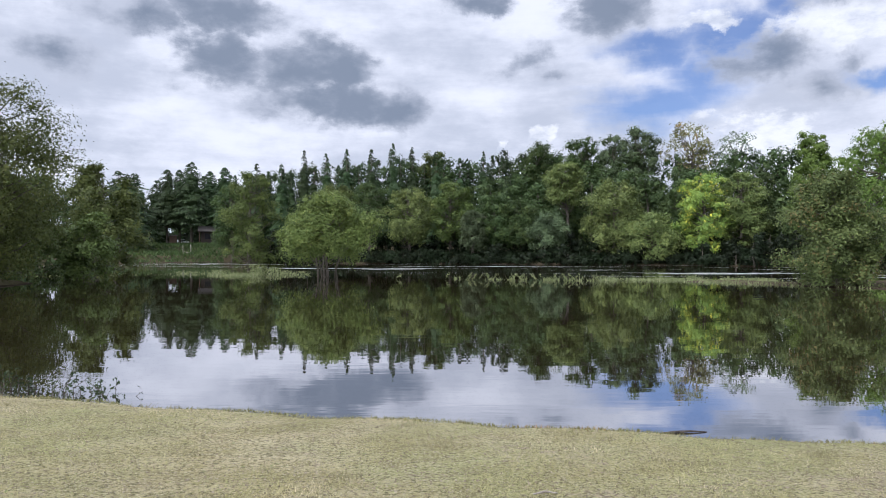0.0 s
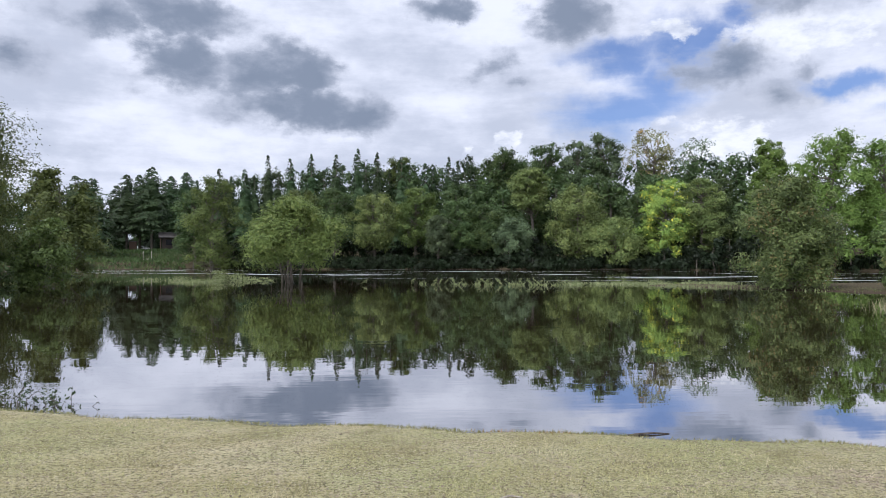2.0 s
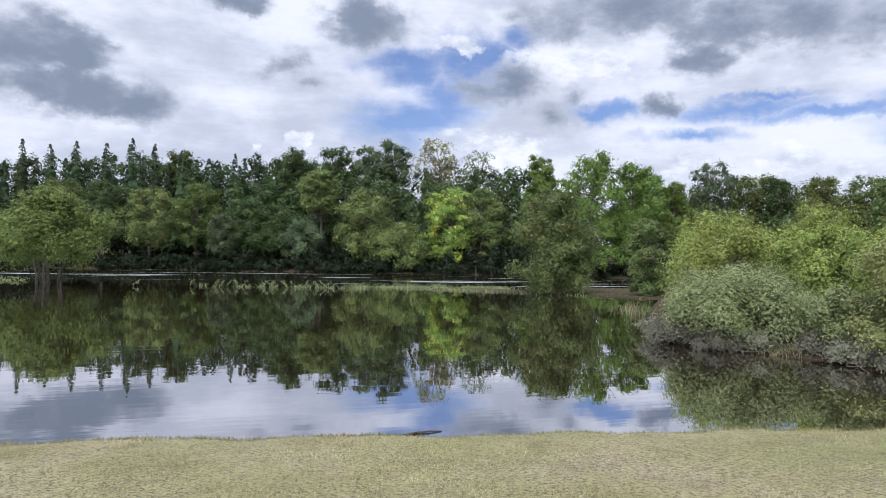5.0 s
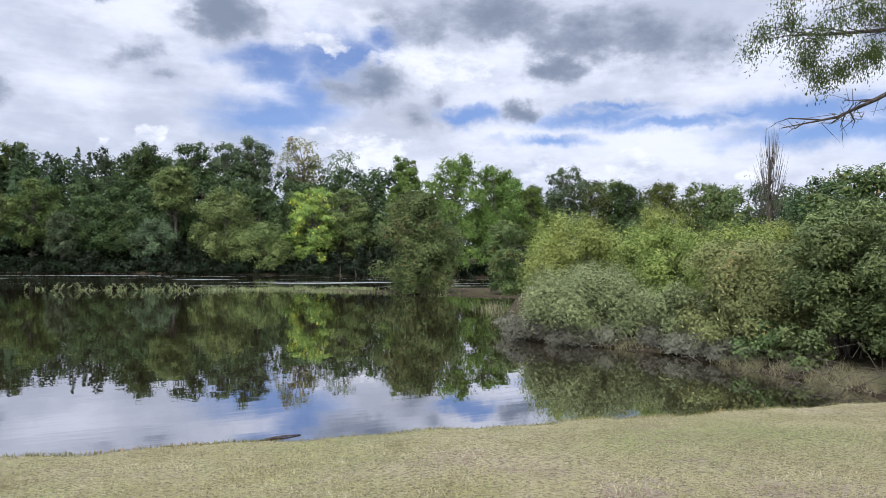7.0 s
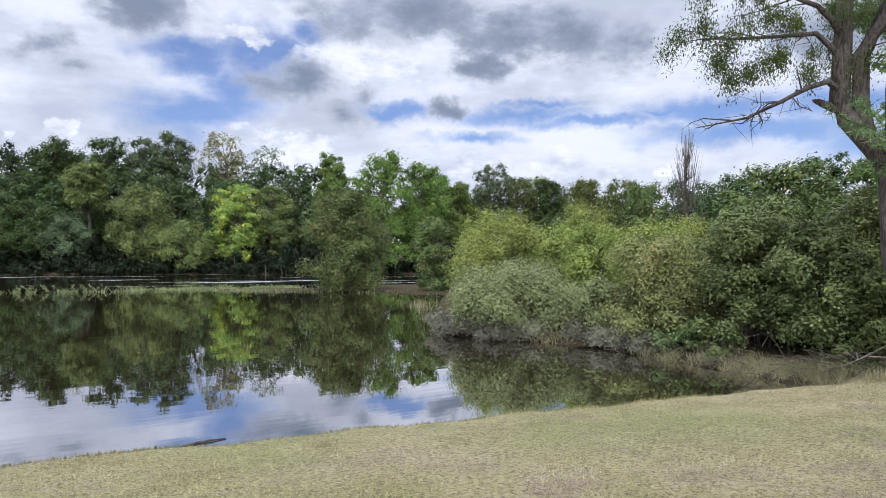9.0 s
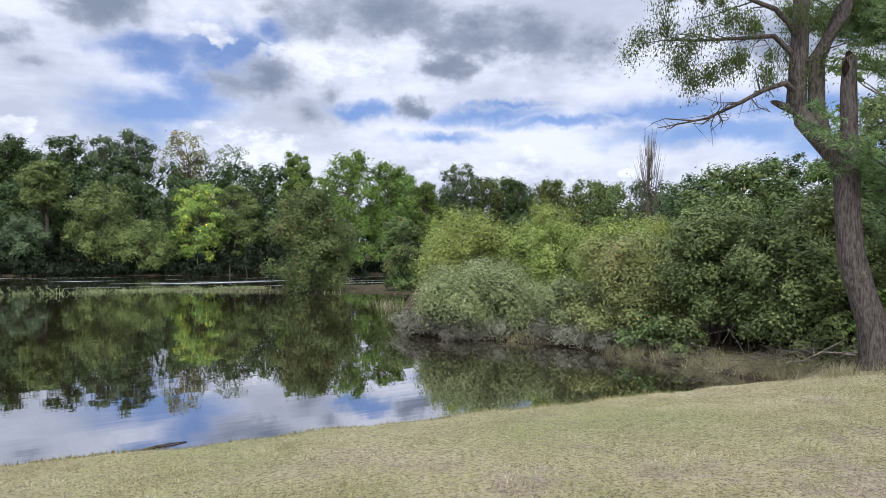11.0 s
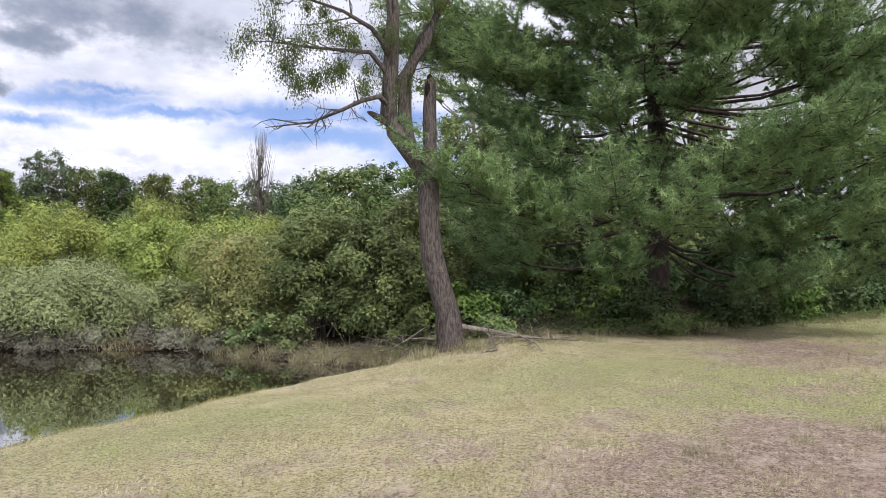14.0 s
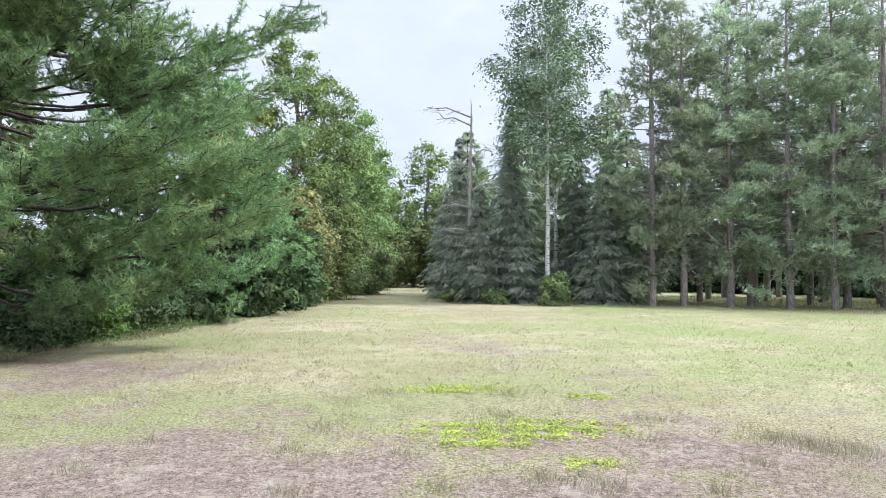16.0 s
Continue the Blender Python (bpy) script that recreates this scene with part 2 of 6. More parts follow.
def bark(name, dark, light, scale=1.0, white_bark=False):
    m, n = material(name)
    at = n.put("ShaderNodeTexCoord").outputs["Object"]
    if white_bark:
        bands = n.noise(n.vec("MULTIPLY", at, (3, 3, 14)), 1.0, 4.0, 0.6)
        c = n.mix(n.step(bands, 0.52, 0.62), rgb(*light), rgb(*dark))
        finish(n, c, 0.6, bands, 0.3)
        return m
    ridge = n.noise(n.vec("MULTIPLY", at, (34 * scale, 34 * scale, 7.5 * scale)), 1.0, 6.0, 0.65)
    blotch = n.noise(at, 2.2, 4.0, 0.6)
    c = n.mix(n.step(ridge, 0.32, 0.68), rgb(*dark), rgb(*light))
    c = n.mix(n.math("MULTIPLY", n.step(blotch, 0.5, 0.72), 0.45), c, rgb(light[0] * 1.15, light[1] * 1.2, light[2] * 1.1))
    finish(n, c, 0.9, ridge, 0.9, 0.03, spec=0.1)
    return m


BARK = bark("bark_grey", (0.028, 0.024, 0.022), (0.112, 0.094, 0.086))
BARK_FAR = bark("bark_far", (0.07, 0.06, 0.05), (0.16, 0.14, 0.12), 0.4)
BARK_PINE = bark("bark_pine", (0.030, 0.024, 0.022), (0.085, 0.066, 0.057), 0.8)
BARK_RED = bark("bark_red_pine", (0.14, 0.12, 0.11), (0.34, 0.30, 0.28), 0.7)
BARK_WHITE = bark("bark_white", (0.10, 0.09, 0.08), (0.48, 0.47, 0.45), white_bark=True)
WOOD_DEAD = bark("wood_dead", (0.20, 0.17, 0.15), (0.42, 0.38, 0.34), 0.8)
WOOD_PALE = bark("wood_pale", (0.09, 0.075, 0.065), (0.24, 0.21, 0.18), 0.8)
WOOD_WET = bark("wood_wet", (0.045, 0.037, 0.030), (0.15, 0.13, 0.108), 0.8)
# almost black: the shade inside the stub's hollow, put into a colour
HOLLOW_DARK = bark("hollow_dark", (0.006, 0.004, 0.004), (0.02, 0.013, 0.011), 0.8)


def plain(name, c, rough=0.6, scale=12.0, spread=0.25, metal=0.0):
    m, n = material(name)
    grain = n.noise(n.put("ShaderNodeTexCoord").outputs["Object"], scale, 5.0)
    col = n.mix(grain, rgb(*[v * (1 - spread) for v in c]), rgb(*[min(1, v * (1 + spread)) for v in c]))
    finish(n, col, rough, grain, 0.15)
    return m


HUT_WALL = plain("hut_wall", (0.04, 0.03, 0.026))
HUT_ROOF = plain("hut_roof", (0.10, 0.09, 0.09))
SHED_WALL = plain("shed_wall", (0.09, 0.055, 0.04))
CAR_PAINT = plain("car_paint", (0.80, 0.80, 0.80), 0.25, 3.0, 0.03)
DARK_GLASS = plain("dark_glass", (0.02, 0.02, 0.025), 0.08, 3.0, 0.1)
RUBBER = plain("rubber", (0.02, 0.02, 0.02), 0.8)
RAIL_WOOD = plain("rail_wood", (0.33, 0.30, 0.26), 0.8)
RAIL_STEEL = plain("rail_steel", (0.22, 0.21, 0.20), 0.6)


def ground_material():
    """Mown, half-dry grass with bare earth, mud along the water, and leaf litter under the trees, darkened to carry
    their shade as well.
    """
    m, n = material("ground_turf")
    at = n.put("ShaderNodeNewGeometry").outputs["Position"]
    cover = n.put("ShaderNodeAttribute", attribute="cover").outputs["Color"]
    layers = n.put("ShaderNodeSeparateColor", {0: cover}).outputs
    big, mid, small = n.noise(at, 0.16, 4.0, 0.6), n.noise(at, 0.9, 5.0, 0.65), n.noise(at, 9.0, 6.0, 0.7)
    grit = n.noise(at, 55.0, 4.0, 0.75)
    speck = n.noise(at, 27.0, 6.0, 0.8)
    turf = n.mix(n.step(n.math("ADD", mid, n.math("MULTIPLY", small, 0.5)), 0.5, 0.95), rgb(0.29, 0.25, 0.120), rgb(0.56, 0.475, 0.32))
    turf = n.mix(n.step(n.math("ADD", big, n.math("MULTIPLY", mid, 0.4)), 0.6, 0.85), turf, rgb(0.27, 0.29, 0.115))
    turf = n.mix(n.math("MULTIPLY", n.step(n.math("ADD", n.noise(at, 0.55, 5.0, 0.7), n.math("MULTIPLY", small, 0.3)), 0.62, 0.8), 0.7), turf, rgb(0.25, 0.245, 0.108))
    turf = n.mix(n.math("MULTIPLY_ADD", n.step(speck, 0.41, 0.53), 0.86, 0.10), rgb(0.085, 0.078, 0.04), turf)
    turf = n.mix(n.math("MULTIPLY", n.step(n.math("ADD", n.math("MULTIPLY", n.noise(at, 3.0, 6.0, 0.72), 0.7), n.math("MULTIPLY", small, 0.3)), 0.47, 0.62), 0.42), turf, rgb(0.15, 0.13, 0.07))
    turf = n.mix(n.math("MULTIPLY", n.step(grit, 0.52, 0.62), 0.6), turf, rgb(0.66, 0.59, 0.43))
    earth = n.mix(n.step(small, 0.35, 0.7), rgb(0.20, 0.145, 0.112), rgb(0.40, 0.315, 0.25))
    earth = n.mix(n.math("MULTIPLY_ADD", n.step(speck, 0.40, 0.54), 0.85, 0.15), rgb(0.085, 0.06, 0.05), earth)
    earth = n.mix(n.math("MULTIPLY", n.step(grit, 0.54, 0.64), 0.6), earth, rgb(0.58, 0.49, 0.39))
    earth = n.mix(n.math("MULTIPLY", n.step(n.noise(at, 1.7, 5.0, 0.7), 0.5, 0.72), 0.6), earth, rgb(0.42, 0.355, 0.29))
    bare = n.math("ADD", layers[0], n.math("MULTIPLY", n.math("SUBTRACT", n.math("ADD", mid, n.math("MULTIPLY", small, 0.5)), 0.72), 2.2))
    c = n.mix(n.step(bare, 0.25, 0.75), turf, earth)
    # leaf litter, its colour darkened so that it also carries the trees' shade
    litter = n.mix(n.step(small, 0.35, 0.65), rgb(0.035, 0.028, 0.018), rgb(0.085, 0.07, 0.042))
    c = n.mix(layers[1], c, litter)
    low = n.put("ShaderNodeSeparateXYZ", {0: at}).outputs[2]
    c = n.mix(n.step(n.math("ADD", low, n.math("MULTIPLY", mid, 0.16)), -0.28, -0.36), c, rgb(0.055, 0.042, 0.03))
    lush = n.mix(n.step(n.math("MULTIPLY_ADD", small, 0.5, n.math("MULTIPLY", speck, 0.5)), 0.38, 0.62), rgb(0.13, 0.16, 0.055), rgb(0.33, 0.385, 0.15))
    drift = n.step(n.math("ADD", n.noise(n.vec("MULTIPLY", at, (0.5, 1.0, 1)), 0.55, 5.0, 0.65), n.math("MULTIPLY", small, 0.25)), 0.52, 0.74)
    c = n.mix(n.math("MULTIPLY", layers[2], n.math("MULTIPLY_ADD", drift, 0.72, 0.06)), c, lush)
    relief = n.math("ADD", n.math("MULTIPLY", speck, 0.7), n.math("MULTIPLY", grit, 0.3))
    finish(n, c, 0.95, relief, 1.0, 0.05, spec=0.05)
    return m


def water_material():
    """Still brown flood water; the current of the river behind the drowned strip ruffles it."""
    m, n = material("water_brown")
    at = n.put("ShaderNodeNewGeometry").outputs["Position"]
    xyz = n.put("ShaderNodeSeparateXYZ", {0: at}).outputs
    river = n.step(n.math("ADD", xyz[1], n.math("MULTIPLY", xyz[0], 0.42)), 50.0, 60.0)
    calm = n.noise(n.vec("MULTIPLY", at, (0.35, 1.5, 1)), 1.0, 3.0, 0.5)
    ripple = n.noise(n.vec("MULTIPLY", at, (1.2, 4.5, 1)), 1.0, 2.0, 0.5)
    gust = n.step(n.noise(n.vec("MULTIPLY", at, (0.05, 0.2, 1)), 1.0, 3.0), 0.5, 0.75)
    still = n.math("ADD", n.math("MULTIPLY", calm, 0.0020), n.math("MULTIPLY", n.math("MULTIPLY", ripple, gust), 0.0020))
    band = n.step(n.noise(n.vec("MULTIPLY", at, (0.06, 0.5, 1)), 1.0, 5.0, 0.7), 0.568, 0.62)
    chop = n.math("MULTIPLY", n.noise(n.vec("MULTIPLY", at, (0.9, 2.2, 1)), 1.0, 3.0, 0.6), n.math("MULTIPLY_ADD", band, 0.03, 0.003))
    level = n.math("ADD", still, n.math("MULTIPLY", chop, river))
    bend = n.put("ShaderNodeBump", {"Height": level, "Strength": 1.0, "Distance": 1.0}).outputs[0]
    murk = n.mix(n.noise(at, 0.25, 3.0), rgb(0.012, 0.009, 0.004), rgb(0.024, 0.018, 0.009))
    depth = n.put("ShaderNodeBsdfDiffuse", {"Color": murk, "Normal": bend})
    mirror = n.put("ShaderNodeBsdfGlossy", {"Color": rgb(0.97, 0.97, 0.99), "Roughness": n.math("MULTIPLY_ADD", n.math("MULTIPLY", band, river), 0.34, 0.012), "Normal": bend})
    edge = n.put("ShaderNodeFresnel", {"IOR": 1.33, "Normal": bend}).outputs[0]
    amount = n.math("MULTIPLY_ADD", edge, 0.42, 0.53, clamp=True)
    both = n.put("ShaderNodeMixShader", {0: amount, 1: depth.outputs[0], 2: mirror.outputs[0]})
    n.put("ShaderNodeOutputMaterial", {0: both.outputs[0]})
    return m


GROUND, WATER = ground_material(), water_material()

# ---------------------------------------------------------------- mesh helpers


class Buffer:
    """Gathers vertices and faces as arrays and turns them into one mesh."""

    def __init__(self):
        self.v, self.q, self.t, self.count = [], [], [], 0

    def add(self, v, quads=None, tris=None):
        v = np.asarray(v, float).reshape(-1, 3)
        if quads is not None and len(quads):
            self.q.append(np.asarray(quads) + self.count)
        if tris is not None and len(tris):
            self.t.append(np.asarray(tris) + self.count)
        self.v.append(v)
        self.count += len(v)

    def mesh(self, name, smooth=False):
        v = np.concatenate(self.v)
        q = np.concatenate(self.q) if self.q else np.zeros((0, 4), int)
        t = np.concatenate(self.t) if self.t else np.zeros((0, 3), int)
        me = bpy.data.meshes.new(name)
        me.vertices.add(len(v))
        me.vertices.foreach_set("co", v.astype(np.float32).ravel())
        me.loops.add(q.size + t.size)
        me.loops.foreach_set("vertex_index", np.concatenate([q.ravel(), t.ravel()]).astype(np.int32))
        me.polygons.add(len(q) + len(t))
        starts = np.concatenate([np.arange(len(q)) * 4, q.size + np.arange(len(t)) * 3])
        me.polygons.foreach_set("loop_start", starts.astype(np.int32))
        me.polygons.foreach_set("use_smooth", np.full(len(q) + len(t), smooth))
        me.update(calc_edges=True)
        return me


def unit(a):
    return a / np.maximum(np.linalg.norm(a, axis=-1, keepdims=True), 1e-9)


def tube(buf, points, radii, sides=7, rng=None, rough=0.0):
    """A bent, tapered stem with a closed tip."""
    p, r = np.asarray(points, float), np.asarray(radii, float)
    along = unit(np.gradient(p, axis=0))
    side = unit(np.cross(along, np.where(np.abs(along[:, 2:3]) > 0.9, [[1.0, 0, 0]], [[0, 0, 1.0]])))
    up = np.cross(along, side)
    a = np.arange(sides) * 2 * np.pi / sides
    rr = r[:, None] * (1 + (rng.uniform(-rough, rough, (len(p), sides)) if rng is not None else 0))
    ring = p[:, None] + rr[..., None] * (np.cos(a)[None, :, None] * side[:, None] + np.sin(a)[None, :, None] * up[:, None])
    k = np.arange(len(p) - 1)[:, None] * sides
    j, j2 = np.arange(sides)[None], (np.arange(sides)[None] + 1) % sides
    quads = np.stack([k + j, k + j2, k + sides + j2, k + sides + j], -1).reshape(-1, 4)
    tip = (len(p) - 1) * sides
    tris = np.stack([np.full(sides, len(p) * sides), tip + np.arange(sides), tip + (np.arange(sides) + 1) % sides], -1)
    buf.add(np.concatenate([ring.reshape(-1, 3), p[-1:] + along[-1:] * r[-1]]), quads, tris)


def curve_points(a, b, bow, count, rng, wander=0.0):
    """A bowed way from a to b."""
    a, b = np.asarray(a, float), np.asarray(b, float)
    s = np.linspace(0, 1, count)[:, None]
    p = a + (b - a) * s + np.asarray(bow) * (4 * s * (1 - s))
    if wander:
        p[1:-1] += rng.normal(0, wander, (count - 2, 3))
    return p


def leaves(buf, p, facing, size, rng, slim=0.55, along=None):
    """Four-cornered leaves, folded along the middle, at p, whose upper sides look towards facing."""
    m = len(p)
    facing = unit(facing)
    way = rng.normal(size=(m, 3)) if along is None else along + rng.normal(0, 0.35, (m, 3))
    way = unit(way - facing * (way * facing).sum(1, keepdims=True))
    side = np.cross(facing, way)
    s = (size * rng.uniform(0.65, 1.3, m))[:, None]
    fold = facing * s * 0.12
    v = np.stack([p - way * s * 0.5, p + side * s * slim * 0.5 + fold, p + way * s * 0.5, p - side * s * slim * 0.5 + fold], 1)
    buf.add(v, np.arange(m * 4).reshape(-1, 4))


def needles(buf, p, axis, length, count, width, rng, spread=0.8):
    """Bundles of needles, each a thin blade, bursting from the points p about axis."""
    m = len(p)
    p, axis = np.repeat(p, count, 0), np.repeat(unit(axis), count, 0)
    way = unit(axis + rng.normal(0, spread, (m * count, 3)))
    side = unit(np.cross(way, rng.normal(size=way.shape))) * width * 0.5
    reach = (length * rng.uniform(0.7, 1.2, m * count))[:, None]
    v = np.stack([p - side, p + side, p + way * reach], 1)
    buf.add(v, None, np.arange(m * count * 3).reshape(-1, 3))


def part(name, mesh, mat, parent=None, label=""):
    ob = new(name, mesh)
    if mat:
        mesh.materials.clear()
        mesh.materials.append(mat)
    if parent:
        ob.parent = parent
    return tagged(ob, label)


def thing(name, at, label, category, group="", kind="", turn=0.0):
    ob = new(name)
    ob.matrix_basis = pose(*at, 0, 0, turn)
    return tagged(ob, label, category, group, kind)


def box(buf, low, high):
    x0, y0, z0 = low
    x1, y1, z1 = high
    v = [(x0, y0, z0), (x1, y0, z0), (x1, y1, z0), (x0, y1, z0), (x0, y0, z1), (x1, y0, z1), (x1, y1, z1), (x0, y1, z1)]
    buf.add(v, [(0, 3, 2, 1), (4, 5, 6, 7), (0, 1, 5, 4), (1, 2, 6, 5), (2, 3, 7, 6), (3, 0, 4, 7)])


# ---------------------------------------------------------------- ground and water
WATER_Z = -0.45
SHORE = [(-6.1, 9.58), (-10, 11), (-16, 15), (-21, 24), (-23.5, 33), (-23, 40), (-30, 48), (-45, 55), (-120, 60), (-400, 70),
         (-400, 110), (-100, 92), (-49, 88), (-41, 94), (-34, 101), (-20, 95), (-6, 91), (8, 88), (27, 83), (35, 77), (50, 70), (66, 52), (75, 25), (82, 5), (120, -5), (400, -70),
         (400, -120), (100, -32), (62, -9), (50, 2), (46, 14), (46, 30), (40, 41), (30, 44), (21, 42.5), (14.5, 44.5)]
INLET = [(14.0, 43.2), (18, 38.2), (21.5, 34.3), (23.5, 31.5), (20, 27), (16, 22), (13, 17.5), (11.2, 14.5), (12.3, 13), (12.8, 11), (12.4, 9), (12.2, 7.4), (12.0, 6.5),
         (11.6, 5.62), (10.0, 5.98), (8, 6.28), (4.7, 7.14), (0, 8.04)]
OUTLINE = np.array(SHORE + INLET, float)


def shore_distance(x, y):
    """How far a place lies from the water's edge: positive on land."""
    x, y = np.asarray(x, float), np.asarray(y, float)
    best, inside = np.full(x.shape, 1e9), np.zeros(x.shape, bool)
    for (ax, ay), (bx, by) in zip(OUTLINE, np.roll(OUTLINE, -1, 0)):
        dx, dy = bx - ax, by - ay
        s = np.clip(((x - ax) * dx + (y - ay) * dy) / (dx * dx + dy * dy), 0, 1)
        best = np.minimum(best, np.hypot(x - ax - s * dx, y - ay - s * dy))
        if dy:
            inside ^= ((ay > y) != (by > y)) & (x < ax + (y - ay) / dy * dx)
    return np.where(inside, -best, best)


def soft(v, low, high):
    s = np.clip((v - low) / (high - low), 0, 1)
    return s * s * (3 - 2 * s)


def swell(x, y):
    return np.sin(x * 0.31 + 1.3) * np.sin(y * 0.27 + 0.4) + 0.5 * np.sin(x * 0.83 + y * 0.41) * np.sin(y * 0.71 - x * 0.2)


def ground_z(x, y):
    x, y = np.asarray(x, float), np.asarray(y, float)
    d = shore_distance(x, y) + 0.12 * np.sin(x * 2.1 + y) * np.sin(y * 1.7 - x * 0.6) + 0.05 * np.sin(x * 6.3) * np.sin(y * 5.1 + x)
    land = WATER_Z + 0.05 * soft(d, 0, 0.12) + 0.42 * (1 - np.exp(-np.maximum(d, 0) / 2.4)) + 0.035 * swell(x, y) * soft(d, 0.5, 4)
    lawn_bank = soft(-x, 28, 36) * soft(x, -75, -60)
    bank = WATER_Z + 0.9 * soft(d, 0, 2.5) + 1.3 * soft(d, 1, 14) + 0.3 * soft(d, 1, 15) * lawn_bank + 0.15 * swell(x, y) * soft(d, 1, 8)
    bank = bank + 4.0 * soft(d, 30, 200)
    over = soft(y + 0.9 * np.maximum(x, 0), 70, 84)
    spit = soft(x, 8, 12) * soft(-x, -48, -36) * soft(y + 0.9 * x, 44, 54) * (1 - over)
    land = land * (1 - over) + bank * over
    land = land * (1 - spit) + (WATER_Z + 0.10 * soft(d, 0, 1.0)) * spit
    land = land + 0.35 * soft(x, 12, 30) * soft(-y, -2, 14) * soft(d, 3, 8) * 0.3
    land = land + 0.2 * np.exp(-((x - 13.0) / 1.9) ** 2 - ((y - 3.4) / 1.7) ** 2) * soft(d, 0.2, 1.5)
    return np.where(d > 0, land, WATER_Z - 0.9 * (1 - np.exp(np.minimum(d, 0) / 1.5)))


def gz(x, y):
    return float(ground_z(np.array([x]), np.array([y]))[0])


def spaced(count, near, far):
    """Grid lines that lie close together in the middle and reach the horizon."""
    u = np.linspace(-1, 1, count)
    k = 6.2
    return np.sign(u) * near * (np.exp(np.abs(u) * k) - 1) / (math.exp(k) - 1) * far / near


gx, gy = np.meshgrid(spaced(221, 1, 1600) + 6, spaced(221, 1, 1600) + 7, indexing="ij")
buf = Buffer()
index = np.arange(gx.size).reshape(gx.shape)
buf.add(np.stack([gx, gy, ground_z(gx, gy)], -1), np.stack([index[:-1, :-1], index[1:, :-1], index[1:, 1:], index[:-1, 1:]], -1).reshape(-1, 4))
ground_mesh = buf.mesh("ground", True)
depth = shore_distance(gx, gy)
bare = np.maximum(0.9 * np.exp(-(((gx - 5.6) / 3.0) ** 2 + ((gy + 1.6) / 2.4) ** 2)), 0.75 * np.exp(-(((gx - 4.4) / 2.6) ** 2 + ((gy + 5.4) / 2.6) ** 2))) + 0.6 * np.exp(-(((gx - 13.1) / 1.4) ** 2 + ((gy + 2.6) / 1.6) ** 2)) + 0.5 * np.exp(-(((gx - 13) / 6) ** 2 + ((gy + 8.5) / 1.2) ** 2)) + 0.35 * np.exp(-(((gx - 22) / 9) ** 2 + ((gy + 15) / 2.0) ** 2)) + 0.3 * np.exp(-(((gx - 2) / 6) ** 2 + ((gy - 2.5) / 3) ** 2)) + 0.5 * np.exp(-(((gx - 13) / 3) ** 2 + ((gy + 1.0) / 1.2) ** 2))
# where the dark litter colour lies: litter plus painted shade under the trees
litter_shade = soft(gy + 0.9 * np.maximum(gx, 0), 72, 84) * 1.0
litter_shade = np.maximum(litter_shade, soft(gx, 13, 15) * soft(gy + 0.15 * gx, 3.2, 5.0) * (1 - soft(gy + 0.9 * gx, 38, 46)))
litter_shade = np.maximum(litter_shade, 0.9 * soft(gx, 8, 12) * soft(gy + 0.9 * gx, 46, 54) * soft(-gx, -45, -40))
litter_shade = np.maximum(litter_shade, 0.85 * soft(-gx, 18, 23) * soft(gy, 32, 40))
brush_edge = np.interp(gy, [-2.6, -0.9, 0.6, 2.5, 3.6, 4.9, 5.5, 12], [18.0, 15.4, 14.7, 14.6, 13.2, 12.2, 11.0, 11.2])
litter_shade = np.maximum(litter_shade, 0.97 * soft(gx - brush_edge, -0.35, 0.25) * soft(gy, -2, 0) * soft(-gy, -20, -16))
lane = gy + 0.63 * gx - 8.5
litter_shade = np.maximum(litter_shade, soft(gx, 15, 18) * soft(lane, 1.0, 3.0))
litter_shade = np.maximum(litter_shade, soft(-(gy + 0.35 * gx), 37, 40))
lush = soft(-gy - 0.75 * gx, -1, 4) * soft(np.hypot(gx, gy), 8.5, 11.5) * 0.9 * (0.65 + 0.35 * np.sin(gx * 0.5 + 1) * np.sin(gy * 0.7))
cover = np.stack([bare, np.clip(litter_shade, 0, 1), np.clip(lush, 0, 1), np.ones_like(bare)], -1)
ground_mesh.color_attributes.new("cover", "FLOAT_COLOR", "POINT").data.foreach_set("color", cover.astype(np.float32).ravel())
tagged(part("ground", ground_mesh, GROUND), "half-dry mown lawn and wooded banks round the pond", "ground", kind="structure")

buf = Buffer()
buf.add([(-400, 0, WATER_Z), (400, -130, WATER_Z), (400, 120, WATER_Z), (-400, 120, WATER_Z)], [(0, 1, 2, 3)])
tagged(part("water", buf.mesh("water"), WATER), "calm brown flood water that mirrors trees and sky", "water", kind="structure")

# ---------------------------------------------------------------- kinds of plants


def leaf_points(buf, p, facing, size, rng, slim=0.6, along=None):
    """Small three-cornered leaves, for crowns that are only seen from afar."""
    m = len(p)
    facing = unit(facing)
    way = rng.normal(size=(m, 3)) if along is None else along + rng.normal(0, 0.35, (m, 3))
    way = unit(way - facing * (way * facing).sum(1, keepdims=True))
    side = np.cross(facing, way)
    s = (size * rng.uniform(0.65, 1.35, m))[:, None]
    v = np.stack([p - way * s * 0.45 + side * s * slim * 0.55, p - way * s * 0.45 - side * s * slim * 0.55, p + way * s * 0.65], 1)
    buf.add(v, None, np.arange(m * 3).reshape(-1, 3))


